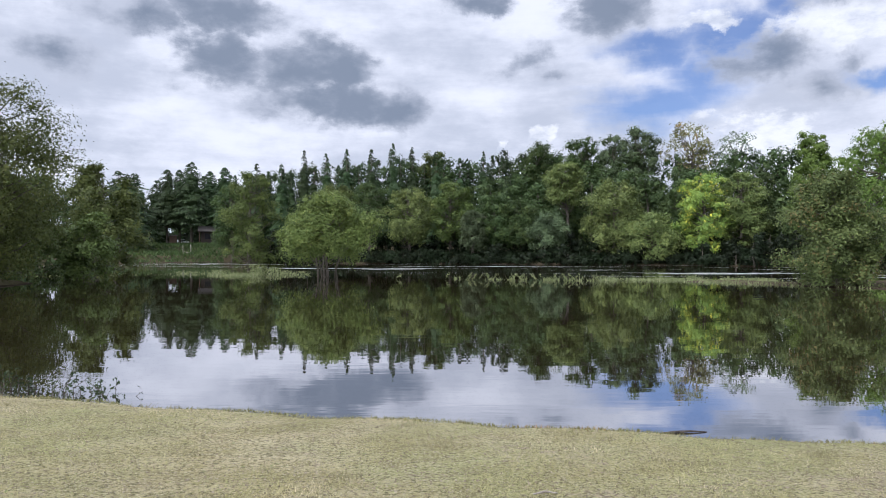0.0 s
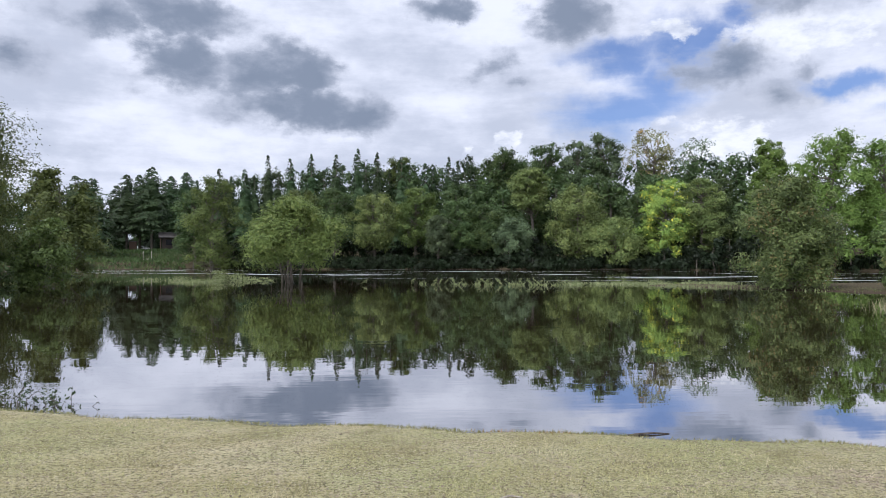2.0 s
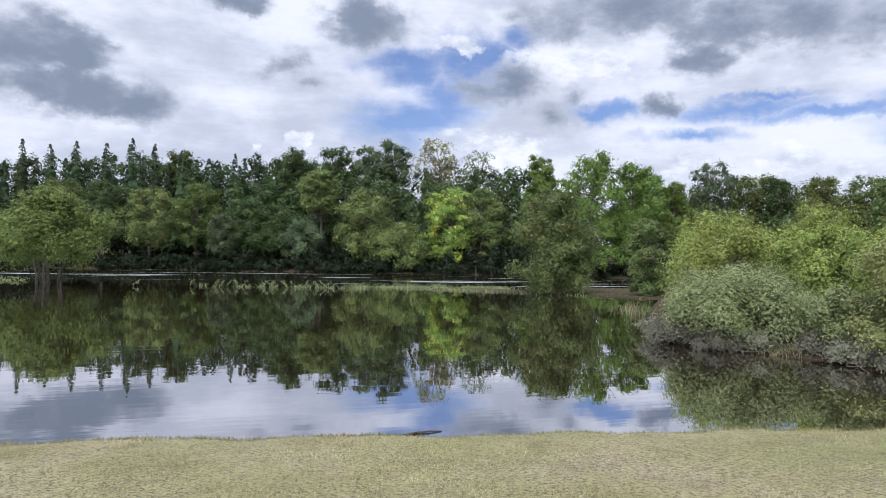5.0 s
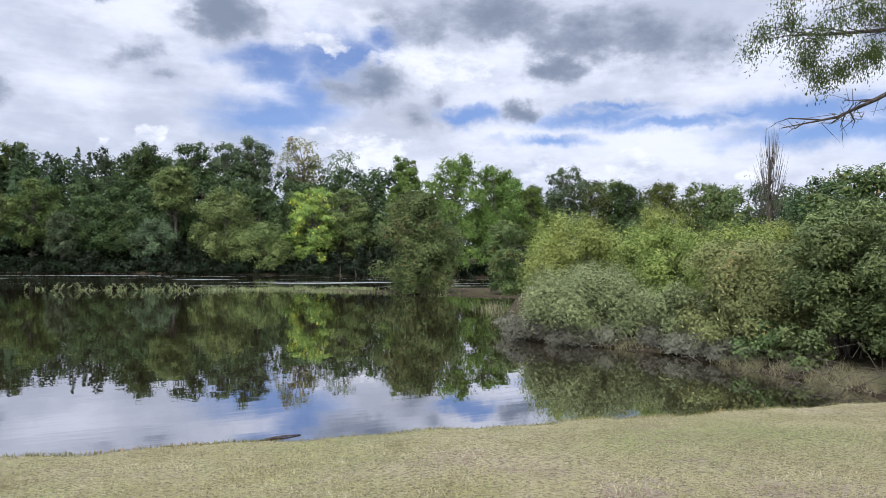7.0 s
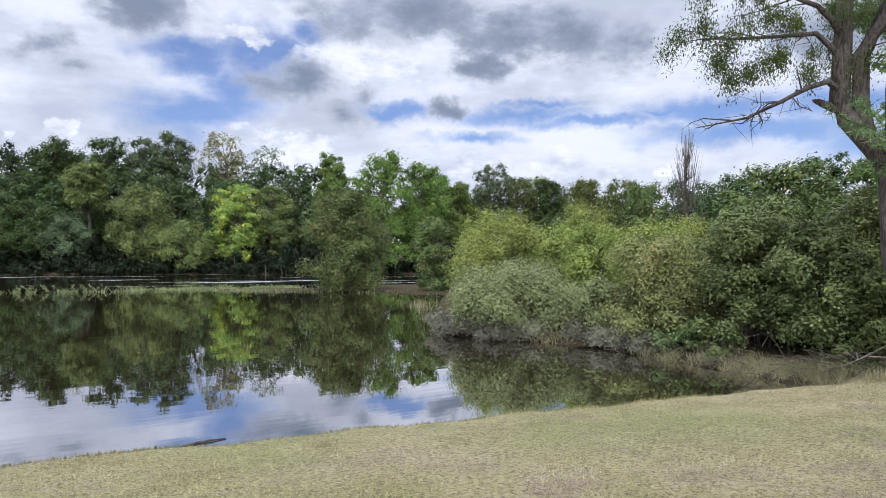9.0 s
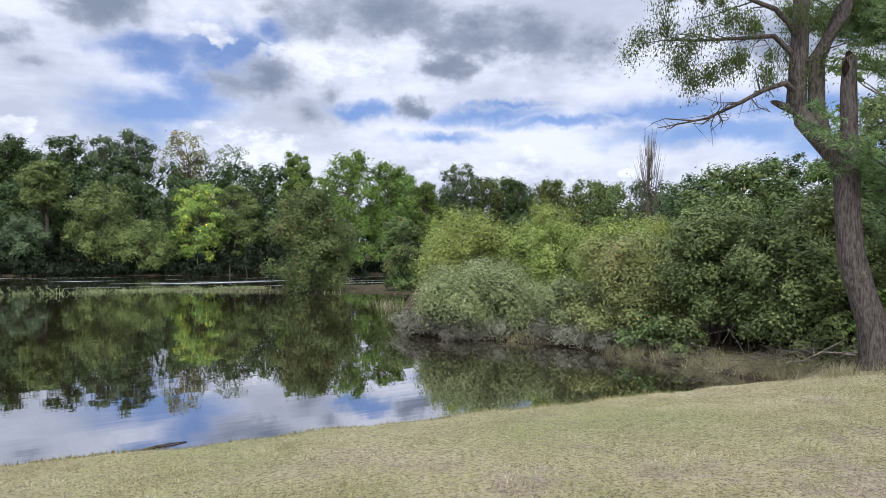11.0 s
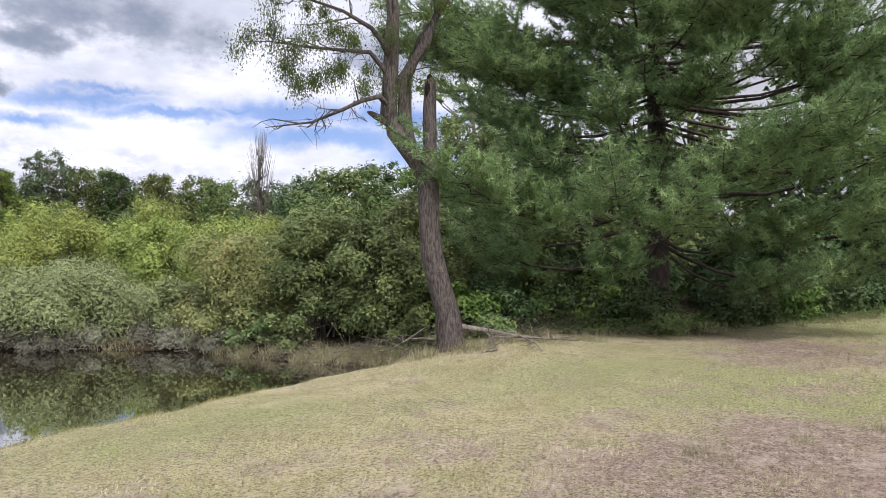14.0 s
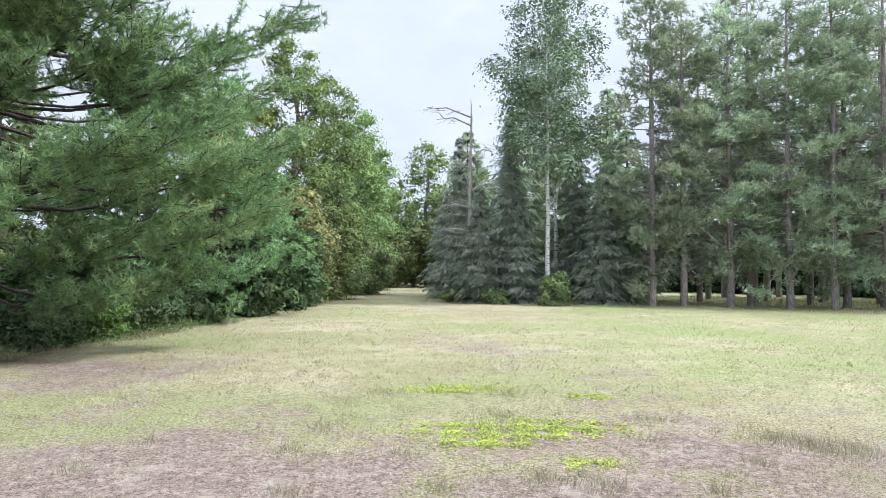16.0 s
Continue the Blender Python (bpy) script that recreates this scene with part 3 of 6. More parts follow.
def broadleaf(name, at, top, width, leaf_mat, label, category="tree", group="", seed=0, clear=0.12, leaf=0.4, count=6000, lumps=38, gaps=0.0, slim=0.6,
              lean=(0, 0), bark_mat=None, widest=0.42, trunk=None, stems=1, flat=0.68, rise=0.4, lump_size=0.36, limb=0.34, sway=0.02, inner=0.22, sprig=11, plume=0.0, near=None, limbs=1.0, loose=0.26):
    """A broad-leaved tree or bush: trunk and limbs, and a crown of leafy boughs at the limbs' ends, each bough a heap of sprigs."""
    rng = np.random.default_rng(seed)
    x, y = at
    z = gz(x, y)
    tall = top - z
    ob = thing(name, (x, y, z - 0.05), label, category, group)
    wood, crown = Buffer(), Buffer()
    near = leaf < 0.17 if near is None else near
    r0 = trunk or max(0.02, 0.018 * tall + 0.02)
    fork = tall * max(clear, 0.08)
    low = tall * clear
    # boughs inside the crown's outline
    u = (np.arange(lumps) + rng.uniform(0, 1, lumps)) / lumps
    rng.shuffle(u)
    swing = np.arange(lumps) * 2.39996 + rng.uniform(-0.5, 0.5, lumps)
    profile = np.where(u < widest, np.sqrt(np.clip(1 - ((widest - u) / (widest + 0.12)) ** 2, 0.05, 1)), np.sqrt(np.clip(1 - ((u - widest) / (1.06 - widest)) ** 2, 0.03, 1)))
    out = np.sqrt(rng.uniform(0.08, 1.0, lumps)) * profile * rng.uniform(0.72, 1.14, lumps)
    size = 0.5 * width * lump_size * rng.uniform(0.6, 1.3, lumps) * (0.6 + 0.4 * profile)
    reach = np.maximum(0.5 * width - size * 0.8, 0.1 * width) * out
    middle = np.stack([reach * np.cos(swing), reach * np.sin(swing), low + size * 0.5 + (tall - low - size * 1.25) * u], 1)
    middle[:, :2] += np.outer(middle[:, 2] / tall, lean)
    feet = [np.array([0.0, 0, 0])]
    if stems > 1:
        feet = [np.array([math.cos(k * 2.4) * width * 0.07 * (k > 0), math.sin(k * 2.4) * width * 0.07 * (k > 0), 0]) for k in range(stems)]
    heads = []
    for k, foot in enumerate(feet):
        head = np.array([foot[0] * 2.2 + lean[0] * 0.75, foot[1] * 2.2 + lean[1] * 0.75, tall * (0.82 if k == 0 else rng.uniform(0.5, 0.75))])
        path = curve_points(foot, head, rng.normal(0, sway * tall, 3) * (1, 1, 0), 7, rng, 0.4 * sway * tall)
        tube(wood, path, r0 * (0.8 if k else 1.0) * np.array([1.25, 1.0, 0.88, 0.74, 0.58, 0.4, 0.2]), 7, rng, 0.06)
        heads.append(path)
    for c, s in zip(middle, size):
        path = heads[int(rng.integers(len(heads)))]
        limit = np.clip((c[2] - 0.25 * np.hypot(c[0], c[1]) - 0.15 * tall * rng.uniform(0, 1)) / tall / 0.82, fork / tall, 0.93)
        f = limit * 6
        i = min(int(f), 5)
        start = path[i] + (path[i + 1] - path[i]) * (f - i)
        if rng.uniform() < limbs:
            tube(wood, curve_points(start, c, (0, 0, -0.06 * tall * rng.uniform(0, 1)), 4, rng, 0.01 * tall), r0 * limb * np.array([1.0, 0.7, 0.45, 0.15]), 4 if near else 3)
    # broad shaded leaves inside each bough, sprigs on its outside, then leaves round each sprig
    share = size ** 2 / (size ** 2).sum()
    if inner:
        owner = np.repeat(np.arange(lumps), np.maximum(4, (count * inner * share).astype(int)))
        way = unit(rng.normal(size=(len(owner), 3)) + [0, 0, 0.2])
        p = middle[owner] + way * (size[owner] * rng.uniform(0.15, 0.8, len(owner)))[:, None] * (1, 1, flat)
        keep = p[:, 2] > leaf
        leaf_points(crown, p[keep], way[keep] + rng.normal(0, 0.5, (keep.sum(), 3)), leaf * (1.4 if leaf < 0.13 else 1.9), rng, 0.7)
    many = np.maximum(3, (count * share / sprig).astype(int))
    owner = np.repeat(np.arange(lumps), many)
    m = len(owner)
    c, s = middle[owner], size[owner]
    way = unit(rng.normal(size=(m, 3)) + unit(c - [0, 0, tall * 0.4]) * 0.45 + [0, 0, rise])
    dent = 1 + 0.28 * np.sin(way[:, 0] * 5 + c[:, 0] * 3) * np.sin(way[:, 1] * 5 + c[:, 1] * 7) * np.sin(way[:, 2] * 4 + c[:, 2])
    spot = c + way * (s * rng.uniform(0.55, 1.12, m) * dent)[:, None] * (1, 1, flat)
    if gaps:
        keep = (np.sin(spot[:, 0] * 2.3 + seed) * np.sin(spot[:, 1] * 2.1) * np.sin(spot[:, 2] * 2.7 + 1)) < 1 - gaps
        spot, way, s = spot[keep], way[keep], s[keep]
    spread = np.maximum(s * loose, leaf * 0.9) * rng.uniform(0.7, 1.3, len(s))
    spot, way, spread = np.repeat(spot, sprig, 0), np.repeat(way, sprig, 0), np.repeat(spread, sprig)[:, None]
    m = len(spot)
    off = rng.normal(0, 1, (m, 3)) * np.where(rng.uniform(size=(m, 1)) < 0.12, 1.7, 0.9)
    off -= way * (off * way).sum(1, keepdims=True) * 0.55
    p = spot + off * spread
    p[:, 2] -= 0.30 * spread[:, 0] * (off ** 2).sum(1) ** 0.5
    along = None
    if plume:
        lift = rng.uniform(-0.5, 1.0, (m, 1))
        along = unit(way + [0, 0, 0.7])
        p += along * lift * plume
    keep = p[:, 2] > 0.02
    p, way = p[keep], way[keep]
    facing = way * 0.95 + rng.normal(0, 0.33, p.shape) + [0, 0, 0.5]
    along = None if along is None else along[keep]
    (leaves if near else leaf_points)(crown, p, facing, leaf, rng, slim, along)
    part("trunk", wood.mesh("trunk", True), bark_mat or BARK_FAR, ob)
    part("crown", crown.mesh("crown"), leaf_mat, ob)
    return ob


def conifer(name, at, top, width, leaf_mat, label, category="tree", group="", seed=0, clear=0.06, count=3600, card=0.6, droop=0.22, slim=0.42, bark_mat=None, power=0.8, ragged=0.25, tier=0.15, inner=0.34):
    """A spruce-like tree: a straight stem with tiers of drooping sprays round a shaded heart."""
    rng = np.random.default_rng(seed)
    x, y = at
    z = gz(x, y)
    tall = top - z
    ob = thing(name, (x, y, z - 0.05), label, category, group)
    wood, crown = Buffer(), Buffer()
    r0 = 0.013 * tall + 0.03
    tube(wood, [(0, 0, 0), (0, 0, tall * 0.3), (0.02, 0, tall * 0.65), (0, 0, tall * 0.98)], [r0 * 1.2, r0 * 0.85, r0 * 0.5, 0.02], 7, rng, 0.05)
    if inner:
        rings = 9
        h = np.linspace(0.02, 0.72, rings)
        heart = np.stack([0 * h, 0 * h, tall * (clear + (1 - clear) * h)], 1)
        tube(crown, heart, 0.5 * width * inner * (1 - h) ** power * np.where(np.arange(rings) % 2, 0.8, 1.15) * np.where(h < 0.1, 0.5, 1), 8, rng, 0.3)
    boughs = count // 16
    u = np.sort(rng.uniform(0, 1, boughs) ** 0.95)
    tiers = np.round(u * tall * 1.6) / (tall * 1.6)
    u = np.clip(u * (1 - tier) + tiers * tier, 0, 0.985)
    for h in u:
        a = rng.uniform(0, 2 * math.pi)
        r = 0.5 * width * (1 - h) ** power * rng.uniform(1 - ragged, 1 + ragged * 0.5) + 0.02 * width
        if h < 0.12:
            r *= rng.uniform(0.6, 1.0)
        z0 = tall * (clear + (1 - clear) * h)
        flow = np.array([math.cos(a), math.sin(a), 0])
        tip = flow * r + [0, 0, z0 - droop * r]
        if rng.uniform() < 0.3:
            tube(wood, [(0, 0, z0), flow * r * 0.5 + [0, 0, z0 - droop * r * 0.3], tip], [0.02 + 0.01 * r, 0.015, 0.004], 3)
        s = rng.uniform(0.3, 1.0, 16) ** 0.7
        across = np.array([-flow[1], flow[0], 0])
        fan = rng.uniform(-1, 1, 16) * 0.55 * r * (1.2 - s)
        p = flow * (r * s)[:, None] + across * fan[:, None] + np.stack([0 * s, 0 * s, z0 - droop * r * s ** 1.5 + rng.normal(0, 0.04, 16)], 1)
        p[:, 2] = np.maximum(p[:, 2], 0.05)
        leaf_points(crown, p, np.array([0, 0, 0.8]) + flow * 0.75 + rng.normal(0, 0.3, (16, 3)), card * (0.5 + 0.5 * (1 - h)), rng, slim, along=flow + across * (fan / max(r, 0.1))[:, None] * 2 + [0, 0, -droop])
    # the leading shoot
    p = np.stack([rng.normal(0, 0.05, 14), rng.normal(0, 0.05, 14), tall * rng.uniform(0.94, 1.0, 14)], 1)
    leaf_points(crown, p, rng.normal(size=(14, 3)), card * 0.4, rng, slim * 0.5, along=np.array([[0, 0, 1.0]]))
    part("trunk", wood.mesh("trunk", True), bark_mat or BARK_FAR, ob)
    part("crown", crown.mesh("crown"), leaf_mat, ob)
    return ob


def soft_pine(name, at, top, label, boughs, seed, radius=0.28, extra=(), needle=0.135, broad=0.015, full=1.0):
    """A white pine: whorls of long boughs, each ending in a flat plume of upturned twigs that are bottle brushes of soft needles.
    boughs(rng, tall) gives height, way, length and lift of each bough; extra boughs carry the fullest plumes."""
    rng = np.random.default_rng(seed)
    x, y = at
    z = gz(x, y)
    tall = top - z
    ob = thing(name, (x, y, z - 0.05), label, "tree")
    wood, crown = Buffer(), Buffer()
    tube(wood, [(0, 0, 0), (0.02, 0, 0.5), (0, 0.03, tall * 0.3), (0.05, 0, tall * 0.6), (0, 0, tall)], [radius * 1.3, radius, radius * 0.8, radius * 0.5, 0.03], 12, rng, 0.05)
    part("trunk", wood.mesh("trunk", True), BARK_PINE, ob)
    limbs = list(boughs(rng, tall)) + list(extra)
    for k, (h, a, length, lift) in enumerate(limbs):
        wood = Buffer()
        plume = k >= len(limbs) - len(extra)
        high = h > 9.5
        flow = np.array([math.cos(a), math.sin(a), 0])
        across = np.array([-flow[1], flow[0], 0])
        s = np.linspace(0, 1, 7)
        line = flow * (length * s)[:, None] + across * (0.06 * length * np.sin(s * 2.5 + a))[:, None]
        line[:, 2] = h + lift * length * s - 0.10 * length * np.sin(s * math.pi) + 0.10 * length * s ** 3
        tube(wood, line, (0.012 + 0.006 * length) * np.array([1.2, 1.0, 0.85, 0.7, 0.5, 0.3, 0.1]), 5)
        count = max(6, int((104 if plume else 62) * full * (0.2 if high else 1.0) * min(1.0, length / 3.2)))
        root = 1 - (0.36 if plume else 0.82) * rng.uniform(0, 1, count) ** 0.8
        root[0] = 1.0
        base = np.stack([np.interp(root, s, line[:, j]) for j in range(3)], 1)
        turn = rng.choice([-1, 1], count) * (0.2 + 1.7 * (1 - root) ** 0.25 * rng.uniform(0.1, 1.0, count))
        turn[0] = 0
        span = (0.20 + 0.058 * length) * rng.uniform(0.4, 1.2, count) * (1.1 if plume else 0.9)
        rise = rng.uniform(-0.25, 0.55, count)
        base[:, 2] += rng.normal(0.04, 0.12, count)
        base += across * rng.normal(0, 0.05 * length, count)[:, None] * np.clip(1.15 - root, 0.1, 0.5)[:, None] * 2
        way = flow * np.cos(turn)[:, None] + across * np.sin(turn)[:, None]
        for j in range(count):
            nodes = max(5, int(span[j] / (0.05 if not high else 0.08)))
            v = np.linspace(0.3, 1.0, nodes)[:, None]
            p = base[j] + way[j] * (span[j] * v) + np.array([0, 0, 1.0]) * span[j] * (rise[j] * v + 0.16 * v ** 2.5)
            p += rng.normal(0, 0.018, p.shape)
            axis = unit(way[j] + np.array([0, 0, 1.0]) * (rise[j] + 0.40 * v ** 1.5))
            needles(crown, p, axis, needle * (1.1 if j % 2 else 0.95), 9 if plume else 6, broad * (1.6 if high else 1.0 if plume else 1.3), rng, 1.05)
            if j % 2 == 0:
                tube(wood, [base[j], p[nodes // 2], p[-1]], [0.013, 0.009, 0.003], 3)
        part("bough", wood.mesh("bough", True), BARK_PINE, ob)
    part("crown", crown.mesh("crown"), NEEDLE_PINE, ob, "soft blue-green needles")
    return ob


def red_pine_meshes(seed, tall, full=1.0):
    """Meshes of a plantation pine: bare stem with dead twigs below, tufted boughs above."""
    rng = np.random.default_rng(seed)
    wood, dead, crown = Buffer(), Buffer(), Buffer()
    tube(wood, [(0, 0, 0), (0.03, 0.02, tall * 0.3), (-0.03, 0.03, tall * 0.65), (0, 0, tall * 0.98)], [0.17, 0.13, 0.09, 0.02], 8, rng, 0.05)
    for h in rng.uniform(1.5, tall * 0.5, 60 if full > 1 else 20):
        a, r = rng.uniform(0, 6.28), rng.uniform(0.6, 2.4)
        flow = np.array([math.cos(a), math.sin(a), 0])
        sag = rng.uniform(-0.5, 0.25)
        mid = flow * r * 0.5 + [0, 0, h + 0.12 * r]
        tip = flow * r + [rng.normal(0, 0.2), rng.normal(0, 0.2), h + sag * r]
        tube(dead, [(0, 0, h), mid, tip], [0.022, 0.015, 0.004], 3)
        for _ in range(3):
            b = mid + (tip - mid) * rng.uniform(0, 0.9)
            tube(dead, [b, b + rng.normal(0, 0.28, 3) + flow * 0.2], [0.008, 0.002], 3)
    for h in np.linspace(tall * 0.13, tall * 0.97, 84 if full > 1 else 44):
        h += rng.normal(0, 0.25)
        u = h / tall
        a = rng.uniform(0, 6.28)
        r = (2.5 * min(1, 0.55 + u) * (1.02 - u) ** 0.6 + 0.4) * rng.uniform(0.65, 1.15)
        flow = np.array([math.cos(a), math.sin(a), 0])
        tip = flow * r + [0, 0, h + (u - 0.45) * 0.9 * r]
        tube(wood, [(0, 0, h), flow * r * 0.55 + [0, 0, h + (u - 0.5) * 0.3 * r], tip], [0.03, 0.02, 0.006], 3)
        m = int(12 * r * full)
        s = rng.uniform(0.45, 1.05, m)
        p = flow * (r * s)[:, None] + rng.normal(0, 0.22, (m, 3)) * (1, 1, 0.7)
        p[:, 2] += h + (u - 0.45) * 0.9 * r * s
        needles(crown, p, flow + [0, 0, 0.7] + rng.normal(0, 0.3, (m, 3)), 0.28, 9, 0.045 if full > 1 else 0.09, rng, 0.7)
    return wood.mesh("trunk", True), dead.mesh("dead_wood"), crown.mesh("crown")


def blades(buf, x, y, tall, width, rng, bend=0.5, z=None):
    """Single blades of grass, each a bent triangle."""
    m = len(x)
    p = np.stack([x, y, ground_z(x, y) if z is None else z], 1)
    a = rng.uniform(0, 6.28, m)
    side = np.stack([np.cos(a), np.sin(a), 0 * a], 1) * (width * 0.5)
    tip = np.stack([rng.normal(0, bend, m) * tall, rng.normal(0, bend, m) * tall, tall], 1)
    v = np.stack([p - side - [0, 0, 0.006], p + side - [0, 0, 0.006], p + tip], 1)
    buf.add(v, None, np.arange(m * 3).reshape(-1, 3))


# ---------------------------------------------------------------- the far bank
rng = np.random.default_rng(6)
SKYLINE = [(-32, 13.2), (-29, 14.6), (-24.4, 15.4), (-22.5, 15.9), (-18.9, 17.3), (-16.5, 16.8), (-12.8, 16.6), (-9.3, 17.9), (-7.2, 17.6), (-4.1, 17.0), (1.6, 16.2), (4.1, 15.9), (6.5, 16.5), (9, 16.2), (13, 16.0)]
for k in range(40):
    x = -32 + 1.15 * k + rng.uniform(-0.4, 0.4)
    y = (109.5, 113.5, 117.0)[k % 3] + rng.uniform(-1, 1)
    top = np.interp(x, *zip(*SKYLINE)) + (0.2, -1.0, 0.4)[k % 3] + rng.uniform(-1.0, 0.3)
    conifer("fir_tree", (x, y), top, rng.uniform(4.4, 6.8), NEEDLE_DARK, "tall dark conifer in the wood behind the river", "conifer", "conifers behind the river", 100 + k, 0.04, 4000, 0.36, 0.3, power=0.8, tier=0.0, ragged=0.4, inner=0.5)
LEFT_FIRS = [(-46.3, 119.2, 14.8, 6.0), (-42.1, 118.7, 16.1, 6.4), (-40.5, 123.4, 15.0, 5.6), (-46.6, 125.6, 15.5, 5.6), (-36.4, 118.5, 15.1, 5.4), (-44.0, 131.0, 15.0, 7.0), (-39.0, 130.0, 15.0, 7.0), (-52.0, 129.0, 14.0, 7.0), (-35.0, 127.0, 14.5, 6.5), (-44.6, 102.6, 12.5, 5.8), (-48.7, 107.4, 10.9, 5.4), (-50.5, 113.0, 13.5, 6.5), (-54.0, 118.0, 14.5, 7.0)]
for k, (x, y, top, w) in enumerate(LEFT_FIRS):
    conifer("fir_tree", (x, y), top, w * 1.3, NEEDLE_DARK, "dark conifer with a bare lower trunk on the grassy bank", "conifer", "conifers beside the hut", 130 + k, 0.03 if k > 4 else 0.24, 5600, 0.46, 0.2, power=0.62, ragged=0.4, tier=0.05, inner=0.5)

BACK_BROAD = [(-1.2, 115.9, 17.4, 7.5), (14.2, 107.0, 17.7, 8.0), (20.5, 104.0, 17.9, 8.4), (25.3, 105.0, 18.6, 8.0), (28.6, 102.0, 19.2, 7.6), (17.0, 110.0, 16.6, 8.0)]
for k, (x, y, top, w) in enumerate(BACK_BROAD):
    broadleaf("broadleaf_tree", (x, y), top, w, (LEAF_OLIVE, LEAF_BANK, LEAF_BANK, LEAF_GREY, LEAF_GREY, LEAF_BANK)[k], "tall green broadleaf tree in the wood behind the river", "tree", "trees on the far bank", 160 + k, 0.1, 0.22, 14000, 80, 0.0, widest=0.55, lump_size=0.29, flat=0.85)
FRONT_BROAD = [(-25.5, 94.6, 12.1, 9.6), (-14.2, 95.4, 10.4, 8.2), (-9.7, 95.2, 10.5, 7.6), (-4.4, 94.0, 9.8, 8.4), (1.1, 94.2, 10.7, 7.4), (3.9, 90.8, 6.5, 4.0), (6.8, 92.2, 8.6, 7.0), (9.9, 91.6, 8.1, 7.2), (13.0, 89.8, 6.2, 7.6), (-29.5, 99.5, 10.5, 7.5)]
FRONT_LOOK = [LEAF_OLIVE, LEAF_OLIVE, LEAF_BANK, LEAF_FRESH, LEAF_OLIVE, LEAF_GREY, LEAF_BANK, LEAF_BANK, LEAF_GREY, LEAF_BANK]
for k, (x, y, top, w) in enumerate(FRONT_BROAD):
    broadleaf("broadleaf_tree", (x, y), top, w, FRONT_LOOK[k], "full green broadleaf tree at the river's far edge", "tree", "trees on the far bank", 180 + k, 0.17 if k else 0.03, 0.18, 14000, 80, 0.05, widest=0.45, lump_size=0.25)
RIGHT_BROAD = [(16.2, 93.6, 13.1, 6.4), (21.1, 87.5, 10.4, 9.0), (25.2, 84.9, 6.2, 8.2), (31.1, 84.9, 10.9, 7.8), (35.9, 85.2, 11.1, 7.8), (39.3, 87.6, 9.2, 6.4), (30.0, 90.1, 9.4, 7.8)]
RIGHT_LOOK = [LEAF_FRESH, LEAF_FRESH, LEAF_FRESH, LEAF_YELLOW, LEAF_FRESH, LEAF_OAK, LEAF_OAK]
for k, (x, y, top, w) in enumerate(RIGHT_BROAD):
    words = "willow-like tree hanging over the far water" if k in (1, 2) else "yellowing maple at the river's far edge" if k in (3, 4) else "green broadleaf tree at the river's far edge"
    broadleaf("broadleaf_tree", (x, y), top, w, RIGHT_LOOK[k], words, "tree", "trees on the far bank", 200 + k, (0.5, 0.02, 0.02, 0.03, 0.03, 0.05, 0.05)[k], 0.19, 14000, 80, 0.08, widest=0.45, flat=0.42 if k in (3, 4) else 0.62, lump_size=0.27)
for k, (x, y, top, w, m) in enumerate([(34.5, 98.1, 19.2, 9.0, 2600), (40.5, 97.9, 18.0, 7.0, 1200)]):
    broadleaf("sparse_tree", (x, y), top, w, LEAF_RUST if k == 0 else LEAF_ASPEN, "tall thin-leaved tree standing above the wood", "tree", "trees on the far bank", 220 + k, 0.45, 0.24, m * 2, 40, 0.2, widest=0.7, lump_size=0.26, inner=0.0)
OAKS = [(37.0, 70.9, 13.3, 4.2), (40.9, 66.5, 13.6, 7.2), (45.6, 65.8, 12.5, 6.0), (51.4, 66.5, 10.6, 4.6), (55.8, 76.9, 13.4, 5.4)]
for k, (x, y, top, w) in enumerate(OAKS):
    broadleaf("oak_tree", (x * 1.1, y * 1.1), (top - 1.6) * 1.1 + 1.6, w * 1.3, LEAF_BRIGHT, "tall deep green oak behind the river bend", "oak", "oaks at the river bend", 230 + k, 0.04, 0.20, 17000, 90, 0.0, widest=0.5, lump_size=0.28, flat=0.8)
ROW = [(50.6, 59.4, 12.0, 5.4), (54.1, 59.0, 10.8, 5.2), (57.1, 58.9, 11.0, 5.6), (56.8, 56.4, 10.4, 4.6), (53.6, 48.1, 9.5, 5.4), (54.4, 44.2, 9.2, 5.6), (52.4, 40.3, 8.3, 5.4), (51.7, 63.7, 9.2, 5.4)]
for k, (x, y, top, w) in enumerate(ROW):
    s = 1.45
    broadleaf("distant_tree", (x * s, y * s), (top - 1.6) * s + 1.6, w * s, (LEAF_GREY, LEAF_OLIVE, LEAF_MAPLE, LEAF_BANK, LEAF_MAPLE, LEAF_OLIVE, LEAF_STRIP, LEAF_OLIVE)[k], "green tree in the far row above the bushes", "tree", "trees in the far row", 250 + k, 0.15, 0.25, 11000, 110, 0.05, widest=0.55, lump_size=0.2, flat=1.0, loose=0.55, inner=0.1)
# dark filling wood behind the rows
rng = np.random.default_rng(7)
for k in range(30):
    x = -32 + k * 2.7 + rng.uniform(-1, 1)
    y = 116 - 0.006 * (x + 10) ** 2 - 0.14 * x + rng.uniform(-2, 4)
    broadleaf("wood_tree", (x, y), (np.interp(x, *zip(*SKYLINE)) - 0.2 if x < 8 else 17.2 - 0.05 * (x - 8)) + rng.uniform(-0.6, 0.3), 8.5, (LEAF_OAK, NEEDLE_DARK)[k % 2], "tree deep in the wood behind the river", "tree", "trees deep in the wood", 300 + k, 0.02, 0.30, 3000, 34, 0.0, widest=0.5, lump_size=0.32, flat=0.9, limbs=0.3)
